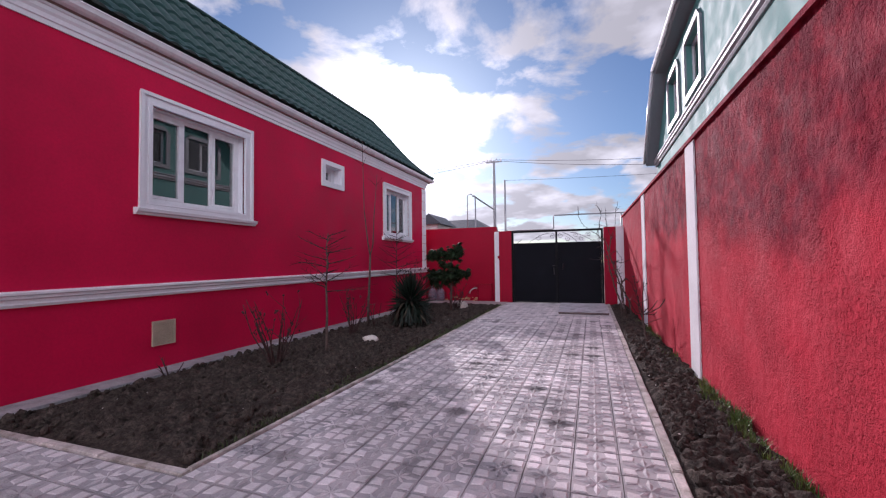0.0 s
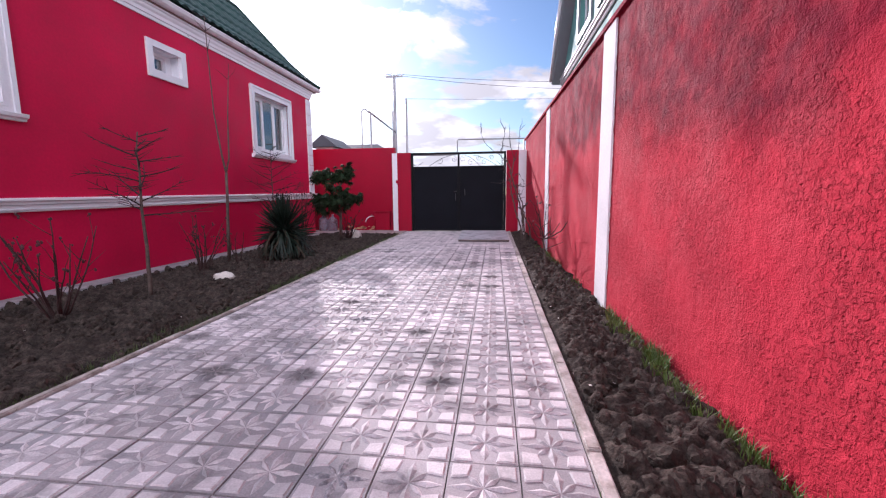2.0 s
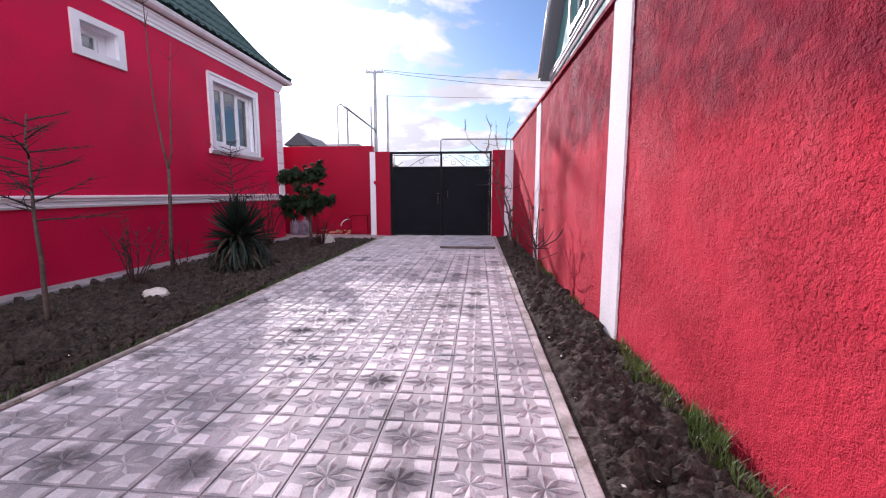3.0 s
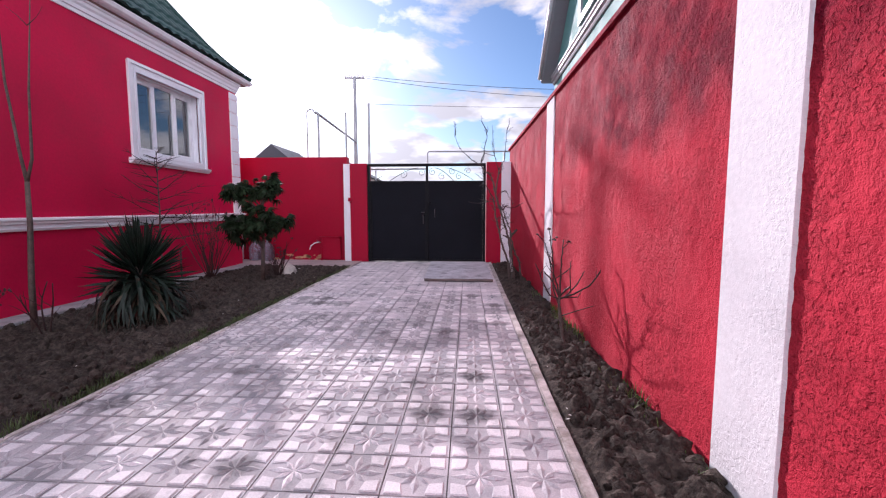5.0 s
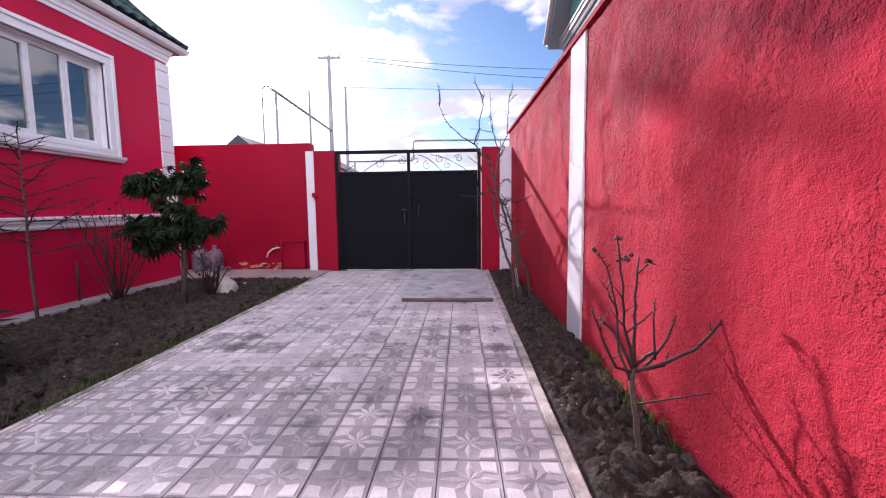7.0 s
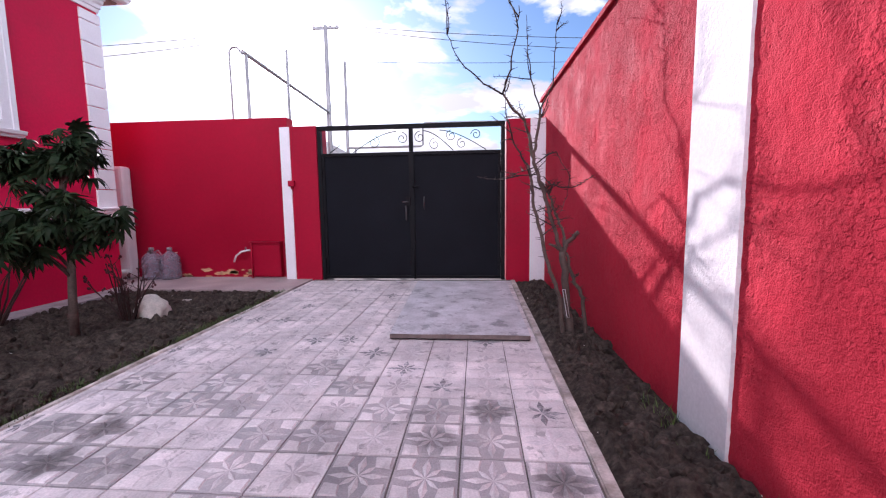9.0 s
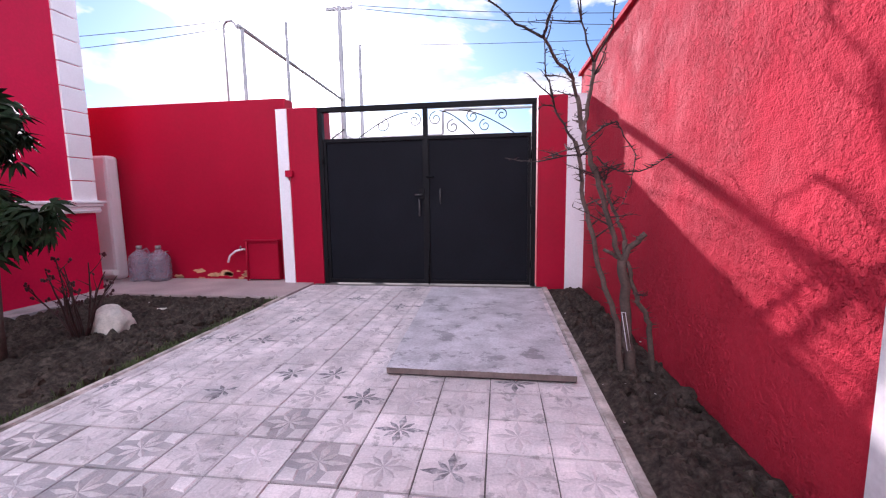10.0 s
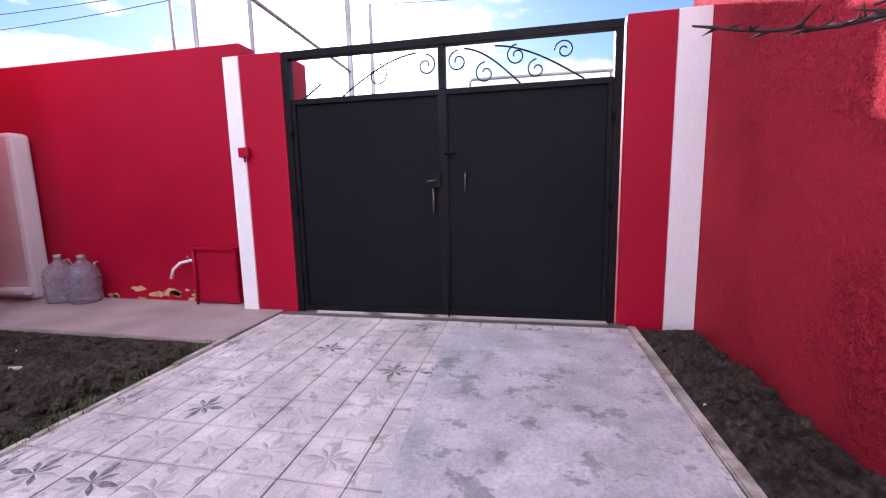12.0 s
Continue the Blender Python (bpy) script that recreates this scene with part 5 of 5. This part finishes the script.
def thorn_tree():
    t = thing("thorny_tree", (0.825, 12.55, 0), "bare thorny multi-stemmed tree pruned near its base", "tree")
    rng = random.Random(61)

    def limb(name, pts, r0, r1, twigs, twig_len, mat=M_BARK, up=0.5, sides=8):
        n = len(pts) - 1
        bm = bmesh.new()
        # finer path with small kinks
        path = []
        for i in range(n):
            for k in range(4):
                p = Vector(pts[i]).lerp(Vector(pts[i + 1]), k / 4)
                path.append(p + Vector((rng.uniform(-.008, .008), rng.uniform(-.008, .008), 0)) * (1 if i or k else 0))
        path.append(Vector(pts[-1]))
        m = len(path) - 1
        rad = [r0 + (r1 - r0) * i / m for i in range(m + 1)]
        tube(bm, path, rad, sides)
        for i in range(3, m):
            for _ in range(2):
                a = rng.uniform(0, 6.283)
                d = Vector((math.cos(a), math.sin(a), rng.uniform(-0.1, 0.5)))
                q = path[i - 1].lerp(path[i], rng.random())
                tube(bm, [q, q + d * (rad[i] + rng.uniform(0.02, 0.055))], [0.004, 0.0006], 4)
        ob = part(name, bm, mat, t)
        for _ in range(twigs):
            i = rng.randint(max(2, m // 4), m)
            a = rng.uniform(0, 6.283)
            bm = bmesh.new()
            tw = wander(rng, path[i], (math.cos(a), math.sin(a), rng.uniform(0, 2 * up)), twig_len * rng.uniform(0.5, 1.2), 6, 0.22)
            tube(bm, tw, [0.006 * (1 - 0.7 * j / 6) for j in range(7)], 5)
            for q in tw[1:]:
                for _ in range(2):
                    tube(bm, [q, q + Vector((rng.uniform(-.04, .04), rng.uniform(-.04, .04), rng.uniform(-.02, .04)))], [0.0025, 0.0005], 3)
            part("twig", bm, M_TWIG, ob)
        return ob

    limb("stem", [(-0.05, -0.03, -0.05), (-0.08, -0.03, 0.35), (-0.17, -0.03, 0.58), (-0.23, -0.02, 0.81), (-0.26, -0.02, 0.97), (-0.31, 0, 1.14), (-0.33, 0, 1.36), (-0.36, 0.02, 1.5)], 0.019, 0.011, 6, 0.22)
    limb("trunk", [(0.04, 0, -0.05), (-0.01, 0, 0.22), (-0.04, 0, 0.59), (-0.06, 0, 0.75)], 0.036, 0.029, 0, 0.25)
    limb("stub", [(-0.05, 0, 0.73), (-0.02, 0, 0.83), (0.03, 0, 0.87), (0.075, 0, 0.92)], 0.020, 0.018, 0, 0.2)
    limb("stub", [(-0.06, 0, 0.75), (-0.12, -0.02, 0.79), (-0.18, -0.02, 0.82)], 0.012, 0.010, 0, 0.2)
    limb("stub", [(-0.05, 0.01, 0.75), (-0.04, 0.02, 0.88)], 0.017, 0.015, 0, 0.2)
    limb("stem", [(-0.06, 0, 0.74), (-0.09, 0, 0.81), (-0.14, 0, 0.97), (-0.20, 0, 1.18), (-0.25, 0, 1.33), (-0.30, 0, 1.48), (-0.33, 0, 1.62), (-0.36, 0, 1.77)], 0.017, 0.014, 9, 0.26)
    limb("stem", [(-0.04, 0.02, 0.87), (-0.08, 0.03, 0.99), (-0.13, 0.04, 1.10), (-0.15, 0.04, 1.18), (-0.19, 0.03, 1.27), (-0.25, 0.02, 1.36)], 0.012, 0.007, 6, 0.2)
    limb("stem", [(0.17, 0.02, -0.05), (0.13, 0.02, 0.28), (0.11, 0.01, 0.39), (0.05, 0, 0.48), (0.01, 0, 0.59), (-0.03, 0, 0.74)], 0.019, 0.013, 1, 0.2)
    limb("branch", [(-0.36, 0, 1.76), (-0.40, -0.08, 1.85), (-0.53, -0.22, 1.94), (-0.60, -0.30, 2.03)], 0.011, 0.008, 3, 0.24, M_BARK, 1.0)
    limb("branch", [(-0.60, -0.30, 2.02), (-0.74, -0.28, 2.11), (-0.94, -0.26, 2.30), (-1.03, -0.25, 2.50)], 0.008, 0.003, 2, 0.3, M_TWIG, 1.2, 6)
    limb("branch", [(-0.60, -0.30, 2.02), (-0.54, -0.32, 2.20), (-0.49, -0.34, 2.49), (-0.48, -0.34, 2.65)], 0.008, 0.003, 2, 0.3, M_TWIG, 1.2, 6)
    limb("branch", [(-0.32, 0, 1.56), (-0.30, 0.02, 1.66), (-0.27, 0.02, 1.81), (-0.26, 0.02, 1.97)], 0.013, 0.011, 2, 0.22, M_BARK, 1.0)
    limb("branch", [(-0.26, 0.02, 1.96), (-0.34, 0.04, 2.22), (-0.37, 0.05, 2.50), (-0.38, 0.06, 2.75)], 0.007, 0.002, 2, 0.3, M_TWIG, 1.2, 6)
    limb("branch", [(-0.26, 0.02, 1.96), (-0.16, 0.02, 2.17), (-0.14, 0.02, 2.49), (-0.12, 0.02, 2.7)], 0.007, 0.002, 2, 0.3, M_TWIG, 1.2, 6)
    limb("branch", [(-0.36, 0.02, 1.49), (-0.41, 0.03, 1.57), (-0.49, 0.05, 1.72), (-0.54, 0.06, 1.92), (-0.56, 0.08, 2.2)], 0.009, 0.003, 5, 0.26, M_TWIG, 1.0, 6)
    limb("branch", [(-0.29, 0, 1.42), (-0.43, 0, 1.41), (-0.59, 0, 1.38), (-0.70, 0.02, 1.39), (-0.80, 0.03, 1.41)], 0.006, 0.002, 2, 0.16, M_TWIG, 0.3, 5)
    limb("branch", [(-0.30, 0, 1.48), (-0.43, -0.03, 1.44), (-0.58, -0.05, 1.39)], 0.005, 0.002, 1, 0.16, M_TWIG, 0.3, 5)
    limb("branch", [(-0.30, 0, 1.50), (-0.20, -0.04, 1.58), (-0.14, -0.06, 1.60), (-0.11, -0.07, 1.55)], 0.006, 0.004, 1, 0.15, M_TWIG, 0.3, 5)
    limb("branch", [(-0.11, -0.07, 1.55), (-0.03, -0.08, 1.40), (-0.04, -0.08, 1.26), (-0.09, -0.06, 1.11), (-0.17, -0.04, 1.03)], 0.0035, 0.0015, 0, 0.1, M_TWIG, 0.3, 5)
    limb("branch", [(-0.23, 0, 1.40), (-0.17, -0.03, 1.33), (-0.09, -0.06, 1.30), (0.0, -0.09, 1.30), (0.10, -0.12, 1.35), (0.16, -0.14, 1.40)], 0.005, 0.0015, 1, 0.15, M_TWIG, 0.3, 5)
    part("tie", tube(bmesh.new(), [(-0.06, -0.035, 0.42), (-0.018, -0.04, 0.17), (0.004, -0.04, 0.17), (-0.038, -0.035, 0.42), (-0.06, -0.035, 0.42)], 0.0025, 5), M_PVC, t, "white cable tie loop round a stem")


thorn_tree()


# ---- loose things ----
def sack(at, size, seed, label):
    rng = random.Random(seed)
    bm = bmesh.new()
    bmesh.ops.create_icosphere(bm, subdivisions=4, radius=1.0)
    for v in bm.verts:
        n = noise.noise(v.co * 1.6 + Vector((seed, 0, 0))) * 0.22 + noise.noise(v.co * 4 + Vector((0, seed, 0))) * 0.10 + abs(noise.noise(v.co * 9)) * 0.05
        v.co = v.co * (1 + n)
        v.co.z = max(v.co.z, -0.55)
        v.co = Vector((v.co.x * size[0], v.co.y * size[1], (v.co.z + 0.5) * size[2]))
    ob = smooth(mesh_object("white_sack", bm, M_BAG))
    ob.location = at
    return tagged(ob, label, "sack")


sack((-3.60, 7.72, -0.035), (0.17, 0.10, 0.085), 3, "crumpled off-white plastic sack lying on the soil")
sack((-3.55, 13.08, -0.03), (0.17, 0.15, 0.17), 9, "white plastic sack half buried beside a rose")


def water_jug(at, turn):
    j = thing("water_jug", at, "large clear ribbed plastic water jug standing by the wall", "jug", "water jugs")
    j.rotation_euler.z = turn
    out = [(0.13, 0.0), (0.15, 0.015)] + [(0.152 + (0.005 if k % 2 else -0.005), 0.03 + 0.024 * k) for k in range(13)] + [(0.145, 0.35), (0.11, 0.40), (0.05, 0.45), (0.034, 0.46), (0.034, 0.495)]
    part("body", lathe(bmesh.new(), out, 24), M_JUG, j)
    part("cap", lathe(bmesh.new(), [(0.038, 0.48), (0.039, 0.52), (0.03, 0.525)], 16), M_ZINC, j)
    part("carry_handle", tube(bmesh.new(), [(0.05, 0, 0.455), (0.10, 0, 0.475), (0.13, 0, 0.42), (0.135, 0, 0.37)], 0.009, 7), M_JUG, j)


water_jug((-5.36, 15.30, 0.004), 0.4)
water_jug((-5.05, 15.31, 0.004), 2.0)


def white_pillar():
    p = thing("white_pillar", (-6.05, 15.40, 0.004), "short white rounded pillar beside the front wall", "pillar")
    bm = bmesh.new()
    box(bm, -0.32, 0.30, -0.12, 0.09, 0, 1.86, bevel=0.045)
    part("shaft", bm, M_WHITE, p)
    part("waste_pipe", tube(bmesh.new(), [(-1.2, -0.20, 0.09), (0.36, -0.20, 0.13)], 0.045, 12), M_PVC, p, "white plastic waste pipe along its foot")


white_pillar()


def wall_tap():
    p = thing("wall_tap", (-3.80, 15.5, 0.0), "bent white water tap on the red front wall", "tap")
    part("spout", tube(bmesh.new(), [(0.05, 0.0, 0.45), (0.03, -0.06, 0.46), (-0.06, -0.10, 0.44), (-0.15, -0.11, 0.37), (-0.19, -0.11, 0.27)], 0.016, 9), M_PVC, p)
    part("valve", tube(bmesh.new(), [(0.0, -0.07, 0.46), (0.0, -0.07, 0.51)], 0.012, 8), M_STEEL, p)


wall_tap()


def meter_frame():
    p = thing("meter_box", (-3.45, 15.5, 0.0), "red painted steel meter box low on the front wall", "box")
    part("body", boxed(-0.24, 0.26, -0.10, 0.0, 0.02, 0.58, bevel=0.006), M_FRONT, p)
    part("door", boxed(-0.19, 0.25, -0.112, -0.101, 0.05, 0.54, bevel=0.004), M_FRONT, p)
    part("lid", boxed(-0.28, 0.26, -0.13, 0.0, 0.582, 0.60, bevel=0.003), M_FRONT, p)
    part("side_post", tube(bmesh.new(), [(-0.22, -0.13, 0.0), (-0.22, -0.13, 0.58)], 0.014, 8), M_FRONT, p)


meter_frame()
bell = thing("junction_box", (-2.88, 15.275, 1.53), "small red painted junction box on the pier", "switch")
part("case", boxed(-0.05, 0.055, -0.045, 0.0, -0.045, 0.045, bevel=0.008), M_FRONT, bell)
part("cable_entry", tube(bmesh.new(), [(0.0, -0.02, -0.045), (0.0, -0.02, -0.09)], 0.01, 7), M_FRONT, bell)
hook = thing("wall_hook", (-5.06, 15.5, 0.42), "small pale hook in the red front wall", "hook")
part("stem", tube(bmesh.new(), [(0, 0, 0), (0, -0.05, 0.0), (0.01, -0.06, -0.05)], 0.008, 6), M_BAG, hook)
stick = thing("stick", (-3.55, 13.75, 0.0), "pale stick lying on the soil", "stick")
part("rod", tube(bmesh.new(), [(-0.3, -0.03, 0.0), (0.0, 0.0, 0.015), (0.22, 0.06, 0.0)], 0.014, 7), M_BAG, stick)


# ---- grass ----
def grass(name, spots, label, seed):
    rng = random.Random(seed)
    bm = bmesh.new()
    for x, y, n, r, h in spots:
        for _ in range(n):
            a, q = rng.uniform(0, 6.283), r * rng.random() ** 0.5
            p = Vector((x + q * math.cos(a) * 0.6, y + q * math.sin(a) * 1.6, -0.03))
            b = rng.uniform(0, 6.283)
            d, s = Vector((math.cos(b), math.sin(b), 0)), Vector((-math.sin(b), math.cos(b), 0)) * 0.0034
            hh = h * rng.uniform(0.5, 1.1)
            lean = rng.uniform(0.1, 0.7) * hh
            m1, tip = p + d * lean * 0.35 + Vector((0, 0, hh * 0.6)), p + d * lean + Vector((0, 0, hh))
            v = [bm.verts.new(c) for c in (p - s, p + s, m1 + s * 0.8, m1 - s * 0.8, tip)]
            bm.faces.new((v[0], v[1], v[2], v[3]))
            bm.faces.new((v[3], v[2], v[4]))
    tagged(mesh_object(name, bm, M_GRASS_DULL if seed == 2 else M_GRASS), label, "grass", kind="stuff")


rg = random.Random(71)
spots = []
for y in np.arange(2.6, 11.5, 0.16):
    dense = 1.0 if 2.8 < y < 6.4 else 0.25
    if rg.random() < 0.35 + 0.6 * dense:
        spots.append((wall_x(y) - rg.uniform(0.02, 0.16), y, int(150 * dense * rg.uniform(0.2, 1.7)) + 5, 0.10, 0.125 * rg.uniform(0.6, 1.2)))
grass("wall_grass", spots, "short green grass at the foot of the red wall", 1)
spots = [(kerb_x(y) - 0.05 - abs(rg.gauss(0.03, 0.08)), y, int(rg.uniform(4, 45) * (2.6 if y > 7.5 else 1.0)), 0.10, rg.uniform(0.03, 0.075)) for y in np.arange(3.6, 14.3, 0.08)]
spots += [(-5.0 + abs(rg.gauss(0.05, 0.1)), y, int(rg.uniform(2, 14)), 0.1, 0.05) for y in np.arange(4.0, 12.0, 0.2)]
grass("kerb_grass", spots, "sparse low grass along the flower bed kerb", 2)
spots = [(0.53 + rg.uniform(-0.01, 0.02), y, int(rg.uniform(3, 30)), 0.05, rg.uniform(0.025, 0.06)) for y in (2.3, 2.7, 3.4, 3.9, 4.05, 4.5, 6.05, 6.3, 7.75, 7.8, 9.0, 10.35, 11.2)]
spots += [(rg.choice((-0.055, -0.35, -0.645, 0.24, -1.235)) + rg.uniform(-.01, .01), rg.uniform(3.0, 9.5), int(rg.uniform(5, 24)), 0.035, 0.035) for _ in range(22)]
grass("joint_weeds", spots, "tiny weeds growing in the paving joints", 3)


def litter(name, count, x_lo, x_hi, y0, y1, size, mat, label, seed):
    rng = random.Random(seed)
    bm = bmesh.new()
    for _ in range(count):
        y = rng.uniform(y0, y1)
        p = Vector((rng.uniform(x_lo, x_hi), y, 0.012))
        a, s = rng.uniform(0, 6.283), size * rng.uniform(0.4, 1.2)
        d, e = Vector((math.cos(a), math.sin(a), rng.uniform(-.3, .5))) * s, Vector((-math.sin(a), math.cos(a), rng.uniform(-.3, .5))) * s * 0.6
        bm.faces.new([bm.verts.new(c) for c in (p - d, p + e, p + d * 0.9, p - e * 0.8)])
    tagged(mesh_object(name, bm, mat), label, "litter", kind="stuff")


litter("dry_litter", 260, -5.0, -2.6, 3.5, 14.2, 0.018, M_DRY, "dry leaf scraps scattered on the soil", 5)
litter("pale_chips", 120, 0.62, 1.15, 1.5, 15.0, 0.012, M_BAG, "pale chips of plaster in the border soil", 6)
litter("pale_scraps", 70, -4.9, -2.7, 3.6, 14.3, 0.013, M_BAG, "pale paper scraps lying on the dug bed", 7)


# ---- star tiles of the drive ----
PITCH_X, PITCH_Y, X_RIGHT, Y_FIRST = 0.2952, 0.2985, 0.530, 4.42


def tile_mesh(name, base, block, petals, wear, dark=None, some=()):
    """One pressed cement tile: flat body, four raised corner blocks and an eight-petal star."""
    bm = bmesh.new()
    hx, hy, t = PITCH_X / 2 - 0.002, PITCH_Y / 2 - 0.002, 0.0
    lo = [bm.verts.new((sx * hx, sy * hy, -0.03)) for sx, sy in ((-1, -1), (1, -1), (1, 1), (-1, 1))]
    hi = [bm.verts.new((sx * (hx - 0.002), sy * (hy - 0.002), t)) for sx, sy in ((-1, -1), (1, -1), (1, 1), (-1, 1))]
    bm.faces.new(hi)
    for i in range(4):
        bm.faces.new((lo[i], lo[(i + 1) % 4], hi[(i + 1) % 4], hi[i]))
    up = 0.0065 * wear
    for sx in (-1, 1):
        for sy in (-1, 1):
            quad = [(0.050, 0.133), (0.133, 0.133), (0.133, 0.050), (0.063, 0.063)]
            cx, cy = 0.098, 0.098
            a = [bm.verts.new((sx * x, sy * y, t + 0.0004)) for x, y in quad]
            b = [bm.verts.new((sx * (x + (cx - x) * 0.13), sy * (y + (cy - y) * 0.13), t + up)) for x, y in quad]
            if sx * sy > 0:
                a, b = a[::-1], b[::-1]
            f = bm.faces.new(b[::-1])
            f.material_index = 3 if 9 + sx + (sy + 1) // 2 in some else 1
            for i in range(4):
                f = bm.faces.new((a[i], b[i], b[(i + 1) % 4], a[(i + 1) % 4]))
                f.material_index = 1
    for k in range(8):
        a = k * math.pi / 4
        ln = 0.138 if k % 2 == 0 else 0.098
        w = 0.27 if k % 2 == 0 else 0.27
        d = lambda r, th: (r * math.cos(th), r * math.sin(th))
        c = bm.verts.new((0, 0, t + 0.001))
        l = bm.verts.new((*d(ln * 0.56, a + w), t + 0.0006))
        r = bm.verts.new((*d(ln * 0.56, a - w), t + 0.0006))
        tip = bm.verts.new((*d(ln, a), t + 0.0006))
        m = bm.verts.new((*d(ln * 0.5, a), t + 0.0105 * wear))
        for f in ((c, m, l), (l, m, tip), (tip, m, r), (r, m, c)):
            bm.faces.new(f).material_index = 3 if k in some else 2
    bmesh.ops.recalc_face_normals(bm, faces=bm.faces[:])
    me = bpy.data.meshes.new(name)
    bm.to_mesh(me)
    bm.free()
    for m in (base, block, petals, dark or petals):
        me.materials.append(m)
    return me


def drive_bed():
    """The mortar bed under the tiles: the drive and the yard at the near end."""
    bm = bmesh.new()
    pts = [(0.535, -3.0), (0.535, 15.74), (-2.6, 15.74), (kerb_x(14.46), 14.46), (kerb_x(3.25), 3.25), (-5.36, 3.25), (-5.36, -3.0)]
    lo, hi = [bm.verts.new((x, y, -0.088)) for x, y in pts], [bm.verts.new((x, y, -0.008)) for x, y in pts]
    bm.faces.new(hi)
    for i in range(len(pts)):
        j = (i + 1) % len(pts)
        bm.faces.new((lo[i], lo[j], hi[j], hi[i]))
    bmesh.ops.recalc_face_normals(bm, faces=bm.faces[:])
    return bm


def drive():
    d = tagged(mesh_object("driveway", drive_bed(), M_JOINT), "drive paved with star-pattern cement tiles", "pavement", kind="structure")
    kinds = [tile_mesh("tile", M_TILE, M_TILE_HI, M_PETAL, 1.0), tile_mesh("tile", M_TILE, M_TILE_HI, M_PETAL, 1.0, M_PETAL_DARK, (0, 1, 2, 3, 4, 5, 6, 7)),
             tile_mesh("tile", M_TILE_WORN, M_BLOCK_WORN, M_PETAL_WORN, 0.45), tile_mesh("tile", M_TILE_WORN, M_BLOCK_WORN, M_PETAL_WORN, 0.45, M_PETAL_DARK, (0, 1, 2, 3, 4, 5, 6, 7)),
             tile_mesh("tile", M_TILE_WORN, M_BLOCK_WORN, M_PETAL_WORN, 0.45, M_PETAL_DARK, (0, 1, 2, 3, 5, 6, 7)), tile_mesh("tile", M_TILE_WORN, M_BLOCK_WORN, M_PETAL_WORN, 0.45, M_PETAL_DARK, (1, 2, 3, 4, 5, 7))]
    slots = [M_TILE, M_TILE_HI, M_PETAL, M_PETAL_DARK, M_TILE_WORN, M_BLOCK_WORN, M_PETAL_WORN]
    where = [(0, 1, 2, 2), (0, 1, 2, 3)] + [(4, 5, 6, 3)] * 4
    rng = random.Random(81)
    rest = bmesh.new()
    made = 0
    for j in range(-22, 37):
        yc = Y_FIRST + (j + 0.5) * PITCH_Y
        if yc > 15.28:
            break
        for i in range(28):
            xc = X_RIGHT - (i + 0.5) * PITCH_X
            left = kerb_x(yc) if yc > 3.24 else -5.35
            if xc - PITCH_X / 2 < left - 0.01 and yc > 3.24:
                if xc + PITCH_X / 2 < left + 0.04:
                    break
            if xc < -5.2:
                break
            worn = yc > 10.9 + rng.uniform(-1.1, 1.1)
            p_dark = 0.20 if worn else 0.03
            k = (2 if worn else 0) + ((rng.choice((1, 2, 3)) if worn else 1) if rng.random() < p_dark else 0)
            m = Matrix.Translation((xc, yc, rng.uniform(-0.002, 0.001))) @ Euler((rng.uniform(-.006, .006), rng.uniform(-.006, .006), rng.choice((0, math.pi / 2, math.pi)))).to_matrix().to_4x4()
            over = left - (xc - PITCH_X / 2)
            if over > 0.005 and yc > 3.24:
                m = Matrix.Translation((xc, yc, 0))
            if over > 0.005 and yc > 3.24:
                s = 1 - over / PITCH_X
                m = Matrix.Translation((over / 2, 0, 0)) @ m @ Matrix.Diagonal((s, 1, 1, 1))
            near = 3.2 < yc and made < 300
            if near:
                ob = new("tile", kinds[k])
                ob.parent = d
                ob.matrix_basis = m
                made += 1
            else:
                n0 = len(rest.verts)
                f0 = len(rest.faces)
                rest.from_mesh(kinds[k])
                rest.verts.ensure_lookup_table()
                rest.faces.ensure_lookup_table()
                for v in rest.verts[n0:]:
                    v.co = m @ v.co
                for f in rest.faces[f0:]:
                    f.material_index = where[k][f.material_index]
    ob = part("tiles", rest, slots, d)
    tagged(ob, "further star-pattern cement tiles", kind="stuff")


drive()
